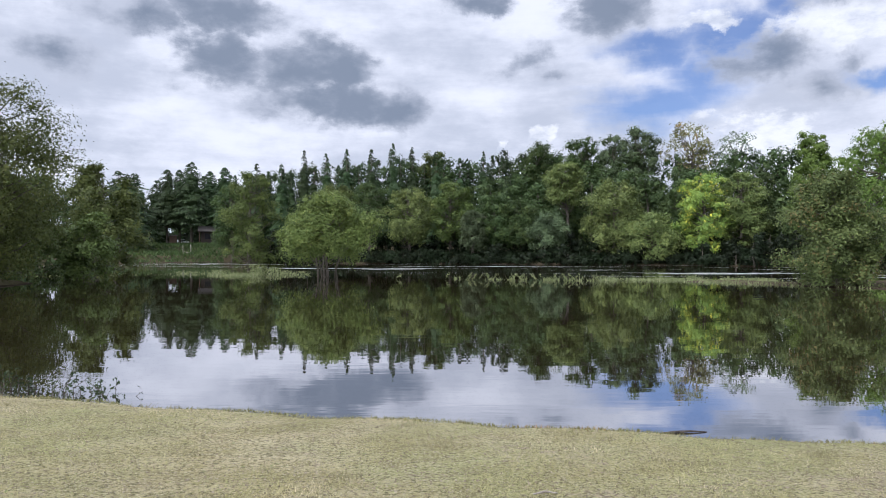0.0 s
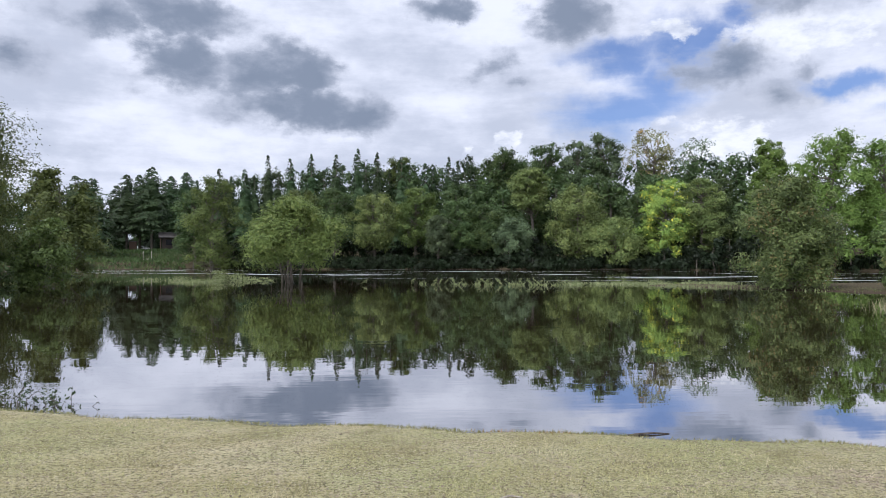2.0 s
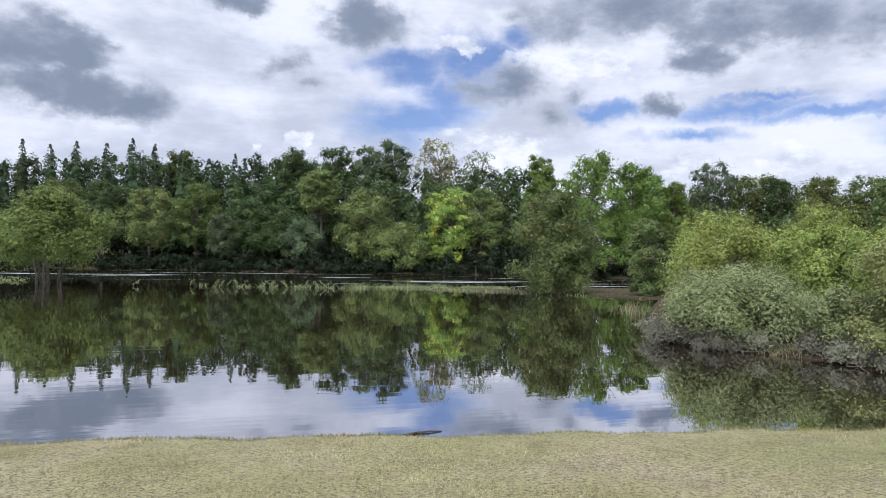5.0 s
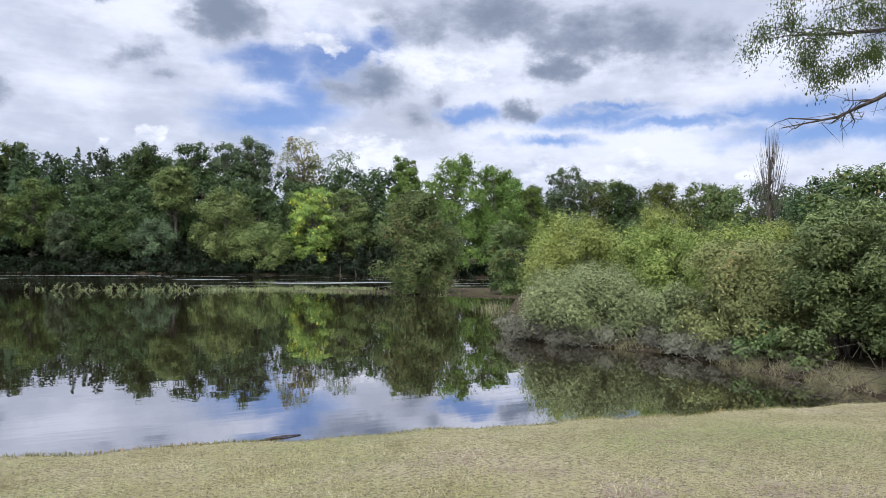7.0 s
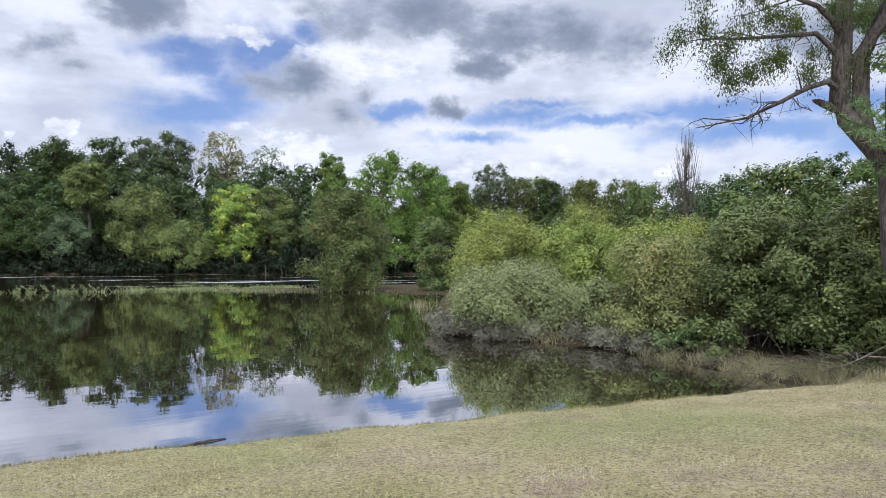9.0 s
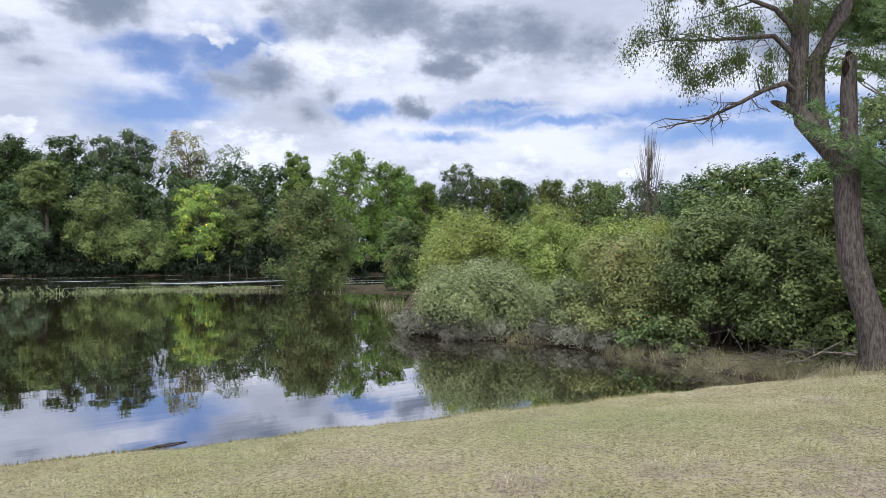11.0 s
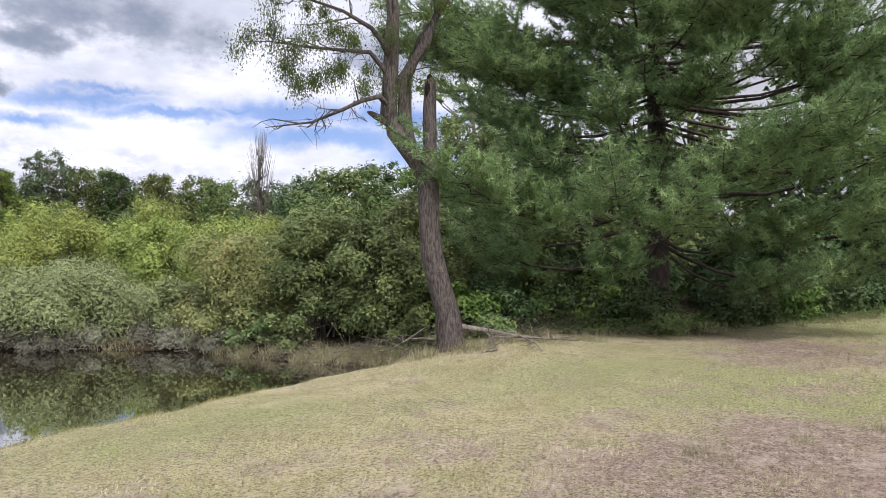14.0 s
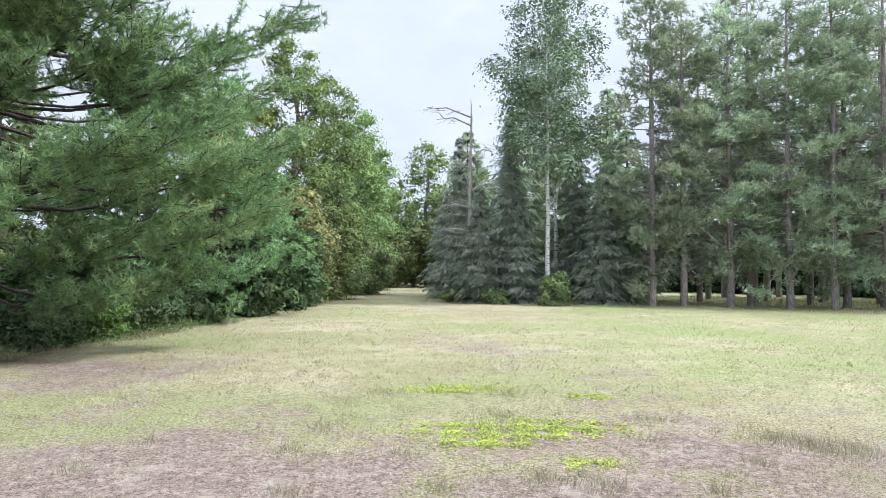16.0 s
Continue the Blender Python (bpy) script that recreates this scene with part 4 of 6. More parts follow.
for k in range(14):
    x, y = 8 + k * 3.2 + rng.uniform(-1, 1), 104 - k * 1.6 + rng.uniform(-1, 1)
    broadleaf("wood_tree", (x, y), 12.5 - 0.12 * k + rng.uniform(-1, 1), 8.0, LEAF_OAK, "tree deep in the wood behind the river", "tree", "trees deep in the wood", 320 + k, 0.0, 0.30, 3200, 34, 0.0, flat=0.9, limbs=0.3)
for k in range(15):
    x, y = 60 + k * 8 + rng.uniform(-2, 2), 104 - k * 7.5 + rng.uniform(-3, 3)
    broadleaf("wood_tree", (x, y), 10.5 + rng.uniform(-1.5, 1.5), 11.0, LEAF_GREY, "tree deep in the wood behind the river", "tree", "trees deep in the wood", 340 + k, 0.02, 0.34, 5500, 60, 0.0, flat=1.0, limbs=0.3, lump_size=0.24, loose=0.5)
for k in range(20):
    x, y = -38 - k * 5.5 + rng.uniform(-2, 2), 134 + rng.uniform(-4, 8) - k * 1.2
    broadleaf("wood_tree", (x, y), 13.5 + rng.uniform(-1.5, 1.5), 10.5, LEAF_OAK, "tree deep in the wood behind the river", "tree", "trees deep in the wood", 360 + k, 0.02, 0.7, 700, 18, 0.0, flat=0.9, limbs=0.3)
# bushes that fill the gap behind the hut, shade put into their leaf colour
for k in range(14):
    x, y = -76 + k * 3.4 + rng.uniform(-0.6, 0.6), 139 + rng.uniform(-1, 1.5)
    broadleaf("bank_bush", (x, y), 5.2 + rng.uniform(-0.6, 1.0), 6.0, LEAF_SHADED, "tall bush behind the hut and the car, shade put into its near-black leaves", "bush", "bushes behind the hut", 760 + k, 0.0, 0.5, 700, 12, rise=0.1, limbs=0.4)
# bushes that close the foot of the wood and hang over the water, their leaves near black to carry the shade there
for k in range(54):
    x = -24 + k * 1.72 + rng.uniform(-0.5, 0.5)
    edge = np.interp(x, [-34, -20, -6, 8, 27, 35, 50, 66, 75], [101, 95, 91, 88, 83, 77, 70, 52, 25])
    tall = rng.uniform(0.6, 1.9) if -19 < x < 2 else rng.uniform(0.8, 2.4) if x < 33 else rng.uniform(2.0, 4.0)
    broadleaf("bank_bush", (x, edge + 0.15 + rng.uniform(0, 0.9)), tall, 3.6, LEAF_SHADED, "low bush at the foot of the far wood, shade put into its near-black leaves", "bush", "bushes on the far bank", 400 + k, 0.0, 0.24, 800, 12, rise=0.1, limbs=0.5)

# second row under the crowns, in the same leaf colour with shade in it
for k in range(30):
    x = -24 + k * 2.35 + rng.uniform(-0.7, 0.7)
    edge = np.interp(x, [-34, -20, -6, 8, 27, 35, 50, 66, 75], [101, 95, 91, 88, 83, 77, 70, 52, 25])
    broadleaf("bank_bush", (x, edge + 3.5 + rng.uniform(0, 3.0)), 3.2 + rng.uniform(-0.8, 1.2), 4.6, LEAF_SHADED, "tall bush under the trees of the far wood, shade put into its near-black leaves", "bush", "bushes on the far bank", 700 + k, 0.0, 0.32, 600, 10, rise=0.1, limbs=0.5)

# ---------------------------------------------------------------- trees at the left shore and on the drowned strip
broadleaf("elm_tree", (-24.8, 36.5), 11.0, 13.0, LEAF_OLIVE, "wide old tree leaning over the shore", "tree", "", 400, 0.03, 0.115, 56000, 110, 0.0, inner=0.34, bark_mat=BARK, trunk=0.3, lump_size=0.25, near=False)
broadleaf("elm_tree", (-32.4, 67.6), 9.9, 8.4, LEAF_OLIVE, "rounded green tree behind the drowned strip", "tree", "", 401, 0.08, 0.24, 11000, 60, 0.08, lump_size=0.3)
broadleaf("willow_tree", (-23.4, 46.4), 4.2, 4.6, LEAF_OLIVE, "small olive green tree standing in the water", "tree", "", 402, 0.16, 0.17, 6000, 34, 0.08, trunk=0.07, near=False)
broadleaf("broadleaf_tree", (-31.5, 53.0), 7.6, 8.4, LEAF_BANK, "green tree beside the pond's shore", "tree", "", 403, 0.06, 0.22, 11000, 60, 0.08, lump_size=0.3)
broadleaf("broadleaf_tree", (-27.0, 43.5), 6.2, 6.4, LEAF_OLIVE, "green tree beside the pond's shore", "tree", "", 404, 0.06, 0.19, 9000, 50, 0.08, lump_size=0.3)
broadleaf("flooded_maple", (-8.0, 49.2), 5.7, 7.7, LEAF_MAPLE, "round maple with several stems standing in flood water", "tree", "", 405, 0.29, 0.13, 26000, 48, 0.08, flat=0.72, loose=0.2, near=False, stems=5, trunk=0.11, bark_mat=BARK_FAR, widest=0.34, lump_size=0.31)
broadleaf("strip_tree", (20.6, 37.2), 5.9, 5.8, LEAF_STRIP, "dense olive tree leafed down to the spit", "tree", "", 406, 0.0, 0.11, 34000, 90, 0.05, widest=0.35, lump_size=0.26, near=False)
broadleaf("strip_bush", (24.6, 33.8), 4.1, 3.3, LEAF_STRIP, "narrow bush turning reddish on the spit", "bush", "", 407, 0.0, 0.11, 13000, 40, 0.08, widest=0.35, lump_size=0.3, near=False)

# ---------------------------------------------------------------- bushes right of the inlet
LIME = [(18.2, 21.2, 3.5, 4.0), (16.6, 18.7, 3.2, 4.0), (22.2, 20.2, 4.0, 3.6), (18.2, 15.7, 2.8, 2.8), (19.3, 19.2, 3.0, 3.8), (17.2, 12.6, 2.8, 3.2), (25.0, 22.0, 3.2, 4.0), (20.5, 13.5, 3.0, 3.4)]
for k, (x, y, top, w) in enumerate(LIME):
    broadleaf("willow_bush", (x, y), top, w, LEAF_LIME, "feathery light green willow bush behind the inlet", "bush", "light green willow bushes", 420 + k, 0.0, 0.085, 17000, 46, slim=0.34, stems=3, trunk=0.04, rise=0.7, flat=1.0, lump_size=0.3, plume=0.22, near=False)
broadleaf("silver_bush", (12.9, 13.8), 1.52, 4.2, LEAF_SILVER, "dome-shaped grey-green willow bush at the water", "bush", "", 440, 0.0, 0.058, 46000, 90, plume=0.09, near=False, slim=0.4, stems=4, trunk=0.03, rise=0.8, flat=1.0, lump_size=0.26, widest=0.3)
broadleaf("silver_bush", (13.6, 11.3), 1.15, 2.2, LEAF_SILVER, "smaller grey-green bush at the water", "bush", "", 441, 0.0, 0.058, 16000, 36, plume=0.09, near=False, slim=0.4, stems=3, trunk=0.03, rise=0.7, flat=1.0, lump_size=0.3)
broadleaf("rust_bush", (13.8, 9.8), 2.3, 3.5, LEAF_RUST, "olive bush with rust-brown leaves by the inlet", "bush", "", 442, 0.0, 0.06, 30000, 56, 0.08, plume=0.08, near=False, slim=0.5, stems=4, trunk=0.03, rise=0.6, lump_size=0.28)
SHRUBS = [(14.0, 7.7, 2.7, 2.8, 14000), (15.6, 8.4, 3.2, 3.0, 13000), (13.4, 6.0, 2.4, 2.4, 14000), (15.2, 5.9, 3.0, 2.8, 13000), (17.2, 7.0, 3.4, 3.2, 10000), (16.0, 3.9, 2.2, 2.4, 9000)]
for k, (x, y, top, w, m) in enumerate(SHRUBS):
    broadleaf("green_shrub", (x, y), top, w, LEAF_SHRUB, "dense dark green shrub on the shore", "shrub", "green shrubs beside the old tree", 450 + k, 0.13, 0.066, int(m * 1.5), 54, 0.10, near=False, slim=0.62, stems=4, trunk=0.035, lump_size=0.27, bark_mat=BARK)
for k, (x, y, top, w) in enumerate([(12.75, 7.9, 0.6, 1.1), (13.0, 9.0, 0.6, 1.1), (13.0, 5.2, 0.5, 0.9), (13.2, 3.6, 0.55, 0.9), (16.2, 2.4, 0.5, 1.2), (15.3, 0.6, 0.45, 0.9)]):
    broadleaf("young_shrub", (x, y), top, w, LEAF_SHRUB, "low bright green shrub at the shrubs' foot", "shrub", "low bright shrubs", 460 + k, 0.0, 0.07, 2600, 20, near=False, slim=0.6, stems=3, trunk=0.012, bark_mat=BARK)
for k, (x, y, top, w) in enumerate([(11.9, 13.4, 0.15, 1.5), (12.6, 12.9, 0.22, 1.3), (13.2, 11.7, 0.2, 1.3), (12.9, 10.7, 0.1, 1.2), (11.6, 14.6, 0.28, 1.6), (12.9, 9.6, 0.12, 1.2), (12.2, 15.9, 0.2, 1.5), (13.2, 10.3, 0.25, 1.1), (12.2, 14.2, 0.3, 1.3)]):
    broadleaf("dusty_bush", (x, y), top, w, LEAF_DUSTY, "low bush with leaves dulled by dried flood mud", "bush", "mud-dulled bushes along the water", 470 + k, 0.0, 0.075, 4200, 26, near=False, slim=0.32, plume=0.07, stems=3, trunk=0.012, lump_size=0.34)
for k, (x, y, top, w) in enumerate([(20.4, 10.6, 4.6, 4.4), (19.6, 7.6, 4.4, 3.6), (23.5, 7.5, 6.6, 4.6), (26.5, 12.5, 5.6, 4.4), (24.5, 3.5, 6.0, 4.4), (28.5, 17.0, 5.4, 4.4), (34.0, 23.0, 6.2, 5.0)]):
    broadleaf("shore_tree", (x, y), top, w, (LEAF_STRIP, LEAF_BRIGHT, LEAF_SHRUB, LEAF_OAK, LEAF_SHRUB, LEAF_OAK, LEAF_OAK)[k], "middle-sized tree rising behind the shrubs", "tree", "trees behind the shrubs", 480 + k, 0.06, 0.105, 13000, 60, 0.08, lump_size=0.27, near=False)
UNDER = [(24.5, 4.5, 9.5, 5.5), (26.5, 0.5, 10.5, 6.0), (27.0, 8.5, 9.5, 6.0), (26.0, -3.8, 9.5, 5.5), (30.0, 6.0, 6.5, 5.0), (28.0, -1.0, 6.0, 4.5), (33.0, -3.5, 7.0, 5.0), (22.5, 2.9, 3.0, 3.4), (20.8, 4.8, 3.4, 3.4), (25.0, -2.6, 3.6, 3.6), (26.5, 1.5, 4.0, 4.0), (19.2, 5.9, 3.0, 3.0), (23.0, -0.6, 2.2, 2.8), (28.0, -5.6, 5.0, 4.2), (25.6, -6.0, 3.2, 3.4), (31.0, -8.6, 6.5, 4.6), (36.0, -9.0, 10.0, 6.0)]
LOW_UNDER = [(18.6, 3.2, 1.6, 2.6), (19.8, 1.6, 1.7, 2.6), (20.6, -1.0, 1.6, 2.6), (21.8, -2.9, 1.8, 2.6), (23.4, -4.9, 2.2, 2.8), (25.4, -7.4, 3.0, 3.0), (27.4, -9.0, 4.0, 3.4), (29.6, -10.4, 3.6, 3.4)]
# the low ones all take darker oak leaves, which carry the pine's shade
for k, (x, y, top, w) in enumerate(UNDER + LOW_UNDER):
    broadleaf("understory_tree", (x, y), top, w, LEAF_SHRUB if k % 3 and k < 17 else LEAF_OAK, "shaded tree behind the big pine", "tree", "trees behind the big pine", 490 + k, 0.0, 0.17, 4200 if k < 4 else 3000, 44, 0.1, lump_size=0.28, near=False)

# brush that closes the space under the big pine; most of it has darker oak leaves to stand in for the pine's shade
rng = np.random.default_rng(29)
for k in range(30):
    f = k / 29
    x = np.interp(f, [0, 0.25, 0.45, 0.7, 1], [14.3, 16.3, 17.4, 21.0, 29.0]) + rng.uniform(-0.3, 0.5)
    y = np.interp(f, [0, 0.25, 0.45, 0.7, 1], [4.4, 3.0, -0.6, -3.3, -8.6]) + rng.uniform(-0.3, 0.5)
    if math.hypot(x - 17.8, y - 0.9) > 1.1:
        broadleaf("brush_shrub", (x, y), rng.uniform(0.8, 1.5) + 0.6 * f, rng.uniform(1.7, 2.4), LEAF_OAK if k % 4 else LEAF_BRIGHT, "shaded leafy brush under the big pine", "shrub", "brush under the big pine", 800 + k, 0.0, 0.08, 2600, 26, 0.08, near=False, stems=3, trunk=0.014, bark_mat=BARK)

# dead tree with bare upright twigs above the bushes
rng = np.random.default_rng(31)
snag = thing("dead_tree", (23.2, 15.8, gz(23.2, 15.8) - 0.05), "bare dead tree with upright brittle twigs", "dead tree")
buf = Buffer()
tube(buf, [(0, 0, 0), (0.05, 0, 2.2), (0, 0.05, 4.2), (-0.03, 0, 6.3)], [0.09, 0.07, 0.05, 0.01], 6, rng, 0.06)
for k in range(130):
    h = rng.uniform(2.8, 5.4)
    a, r = rng.uniform(0, 6.28), rng.uniform(0.25, 1.0) * (6.6 - h) / 3.6
    tip = np.array([math.cos(a) * r, math.sin(a) * r, h + rng.uniform(0.7, 1.5)])
    tube(buf, [(0, 0, h), tip * (0.6, 0.6, 0) + [0, 0, h + 0.2], tip], [0.016, 0.010, 0.003], 3)
part("trunk", buf.mesh("trunk", True), BARK_FAR, snag)

# ---------------------------------------------------------------- the old broken tree on the shore
tree = thing("old_tree", (12.16, 4.1, gz(12.16, 4.1) - 0.08), "old leaning tree with a split, broken top", "tree")
base = np.array([12.16, 4.1, gz(12.16, 4.1) - 0.08])
rng = np.random.default_rng(51)
buf = Buffer()
tube(buf, np.array([(12.17, 4.10, -0.35), (12.15, 4.10, 0.08), (12.12, 4.16, 0.6), (12.06, 4.30, 1.15), (12.02, 4.41, 1.6), (12.0, 4.45, 2.2), (12.02, 4.46, 2.8), (12.05, 4.47, 3.1)]) - base,
     [0.34, 0.25, 0.215, 0.205, 0.20, 0.18, 0.185, 0.20], 14, rng, 0.05)
part("trunk", buf.mesh("trunk", True), BARK, tree)
buf = Buffer()
tube(buf, np.array([(12.08, 4.46, 2.9), (12.1, 4.47, 3.6), (12.1, 4.47, 4.2), (12.11, 4.45, 4.72)]) - base, [0.15, 0.13, 0.12, 0.105], 12, rng, 0.08)
stub = part("broken_stub", buf.mesh("broken_stub", True), BARK, tree, "snapped-off stub")
# no hole is cut; a near-black knob stands in for the shaded hollow
buf = Buffer()
tube(buf, np.array([(12.045, 4.475, 4.30), (12.055, 4.465, 4.55), (12.09, 4.45, 4.80)]) - base, [0.03, 0.085, 0.05], 9, rng, 0.1)
part("split_heart", buf.mesh("split_heart", True), HOLLOW_DARK, stub, "near-black knob standing in for the shaded hollow")
buf = Buffer()
tube(buf, np.array([(11.99, 4.26, 1.55), (11.92, 4.22, 1.3), (11.95, 4.25, 1.12)]) - base, [0.03, 0.06, 0.02], 6, rng, 0.2)
part("torn_bark", buf.mesh("torn_bark"), WOOD_WET, tree, "torn flap of bark")
BOUGH_LINES = {
    "main": [(12.03, 4.5, 2.95), (11.92, 4.68, 3.3), (11.76, 5.0, 3.8), (11.73, 5.1, 4.1), (11.74, 5.06, 4.96), (11.76, 5.02, 5.87), (11.7, 5.1, 7.2)],
    "second": [(12.03, 4.48, 2.98), (11.88, 4.76, 3.5), (11.84, 4.84, 4.02), (11.84, 4.83, 4.74), (11.98, 4.5, 5.43), (12.1, 4.2, 6.1), (12.2, 3.9, 7.0)],
    "upper": [(11.73, 5.06, 4.6), (11.62, 5.12, 4.86), (11.3, 5.25, 5.1), (10.9, 5.62, 5.07), (10.55, 6.2, 5.1), (10.25, 6.6, 5.22)],
    "lower": [(11.74, 5.05, 4.2), (11.45, 5.15, 4.36), (11.15, 5.32, 4.24), (10.85, 5.62, 4.02), (10.6, 5.99, 3.82), (10.25, 6.66, 3.72)],
    "spur": [(11.80, 4.92, 3.85), (11.72, 5.08, 3.93), (11.65, 5.20, 4.0), (11.60, 5.30, 4.06), (11.57, 5.36, 4.10), (11.55, 5.41, 4.12)],
    "crossing": [(11.75, 5.05, 5.0), (11.5, 5.1, 5.3), (11.25, 5.2, 5.5), (10.9, 5.55, 5.72), (10.55, 6.08, 5.9), (10.3, 6.5, 6.3)],
}
THICK = {"main": (0.16, 0.165, 0.165, 0.155, 0.14, 0.12, 0.07), "second": (0.13, 0.13, 0.13, 0.125, 0.115, 0.10, 0.06)}
crown_points = []
for key, pts in BOUGH_LINES.items():
    buf = Buffer()
    p = np.array(pts) - base
    r = THICK.get(key, (0.085, 0.08, 0.07, 0.06, 0.05, 0.03) if key == "spur" else (0.06, 0.05, 0.04, 0.03, 0.02, 0.006))
    tube(buf, p, r, 9 if key in THICK else 6, rng, 0.06)
    start = 3 if key in THICK else 2
    for k in range(0 if key == "spur" else 11 if key in THICK else 15):
        f = rng.uniform(start, len(p) - 1.02)
        i = int(f)
        b = p[i] + (p[i + 1] - p[i]) * (f - i)
        flow = unit(p[i + 1] - p[i])
        span = rng.uniform(0.25, 0.75) * (0.75 if key == "lower" else 1)
        tip = b + (flow * 0.6 + rng.normal(0, 0.5, 3)) * span
        bend = (b + tip) / 2 + rng.normal(0, 0.06, 3)
        tube(buf, [b, bend, tip], [0.014, 0.009, 0.003], 4)
        for _ in range(3):
            q = b + (tip - b) * rng.uniform(0.3, 1.0)
            tube(buf, [q, q + flow * 0.1 + rng.normal(0, 0.14, 3)], [0.006, 0.002], 3)
        if key != "lower" and (k % 3 or key in THICK):
            crown_points.append(tip)
    part("limb", buf.mesh("limb", True), BARK, tree)
buf = Buffer()
spots = np.array(crown_points)
low_hang = np.array([(10.75, 5.75, 4.75), (10.6, 5.95, 4.62), (10.45, 6.15, 4.55), (10.9, 5.6, 4.85), (11.25, 5.35, 4.6), (10.35, 6.3, 4.8), (11.0, 5.5, 5.4), (10.8, 5.7, 5.5)]) - base
for c in np.concatenate([spots, np.repeat(low_hang, 2, 0)]):
    m = int(rng.integers(240, 460))
    p = c + rng.normal(0, 1, (m, 3)) * (0.10, 0.10, 0.14) * rng.uniform(0.5, 1.3) + [0, 0, -0.13]
    leaves(buf, p, rng.normal(size=(m, 3)) + [0, 0, 0.3], 0.052, rng, 0.34, along=np.array([[0, 0, -1.1]]))
part("crown", buf.mesh("crown"), LEAF_OLIVE, tree, "thin hanging dark green leaves")

# fallen dead branches at its foot
rng = np.random.default_rng(61)
fallen = thing("fallen_branch", (12.6, 3.4, gz(12.6, 3.4)), "pale fallen dead branches on the grass beside the old tree", "branch")
here = np.array([12.6, 3.4, gz(12.6, 3.4)])
for pts, r in (([(12.45, 4.0, 0.30), (12.6, 3.5, 0.22), (12.7, 3.1, 0.15), (12.75, 2.7, 0.12)], 0.06), ([(12.5, 3.5, 0.12), (12.6, 2.9, 0.14), (12.6, 2.3, 0.12), (12.55, 1.9, 0.12)], 0.03),
               ([(12.4, 3.5, 0.2), (12.05, 3.3, 0.14), (11.6, 3.1, 0.02), (11.4, 3.3, 0.0)], 0.02), ([(12.7, 3.0, 0.15), (12.2, 2.6, 0.1), (11.85, 2.4, 0.0)], 0.018), ([(12.1, 4.4, 0.1), (11.7, 4.7, 0.15), (11.3, 4.9, 0.0)], 0.016)):
    buf = Buffer()
    p = np.array(pts) - here
    tube(buf, p, np.linspace(r, r * 0.3, len(p)), 6, rng, 0.12)
    branch = part("branch", buf.mesh("branch", True), WOOD_PALE, fallen)
    for k in range(6):
        f = rng.uniform(0.2, 0.98) * (len(p) - 1)
        i = int(f)
        q = p[i] + (p[i + 1] - p[i]) * (f - i)
        buf = Buffer()
        tube(buf, [q, q + rng.normal(0, 0.12, 3) + [0, 0, 0.06], q + rng.normal(0, 0.25, 3) * (1, 1, 0.5)], [0.012, 0.008, 0.003], 4)
        part("twig", buf.mesh("twig", True), WOOD_PALE, branch)

# ---------------------------------------------------------------- the big pine and the pine beyond it


def big_boughs(rng, tall):
    rows = []
    for h in np.concatenate([np.arange(3.2, 9.6, 1.1), np.arange(10.0, tall - 0.4, 1.4)]):
        for k in range(8 if h < 9.6 else 6):
            a = (k + rng.uniform(-0.3, 0.3)) * 2 * math.pi / 6 + h * 1.7
            u = h / tall
            length = (4.2 if k < 6 else 2.2) * (1 - u) ** 0.4 * rng.uniform(0.65, 1.1) + 0.3
            rows.append((h + rng.uniform(-0.3, 0.3), a, length, -0.06 + 0.22 * u + rng.normal(0, 0.05)))
    return rows


PINE = (17.8, 0.9)


def bough_to(x, y, z):
    """A bough that ends at a place in the crown's outline."""
    a = math.atan2(y - PINE[1], x - PINE[0])
    length = math.hypot(x - PINE[0], y - PINE[1])
    h = max(z - 0.25, 2.0)
    return h, a, length, (z - h) / length - 0.10


def bough_round(k):
    """Further boughs, evenly strewn round the crown."""
    a = math.pi + ((k * 0.618) % 1 - 0.5) * 5.2
    z = 2.6 + 6.4 * ((k * 0.3819 + 0.2) % 1)
    reach = (6.2 - 0.14 * (z - 2)) * (0.76 + 0.24 * ((k * 0.755) % 1))
    return bough_to(PINE[0] + reach * math.cos(a), PINE[1] + reach * math.sin(a), z)


LOW_REACHES = [(13.56, 3.02, 3.85), (11.18, 3.93, 3.42), (12.01, 3.36, 3.25), (13.22, 4.18, 2.16), (12.29, 1.08, 3.14), (12.96, -0.15, 2.7), (12.99, 2.82, 2.86), (12.24, -1.91, 3.81),
               (12.64, -3.07, 4.14), (13.34, -0.97, 3.64), (13.48, 1.22, 1.72), (14.25, -1.96, 1.27), (14.83, -3.34, 1.59), (13.47, -3.84, 3.79), (14.15, -5.03, 4.29), (13.5, -2.87, 2.7),
               (14.3, -1.55, 2.36), (14.3, -4.57, 2.85)]
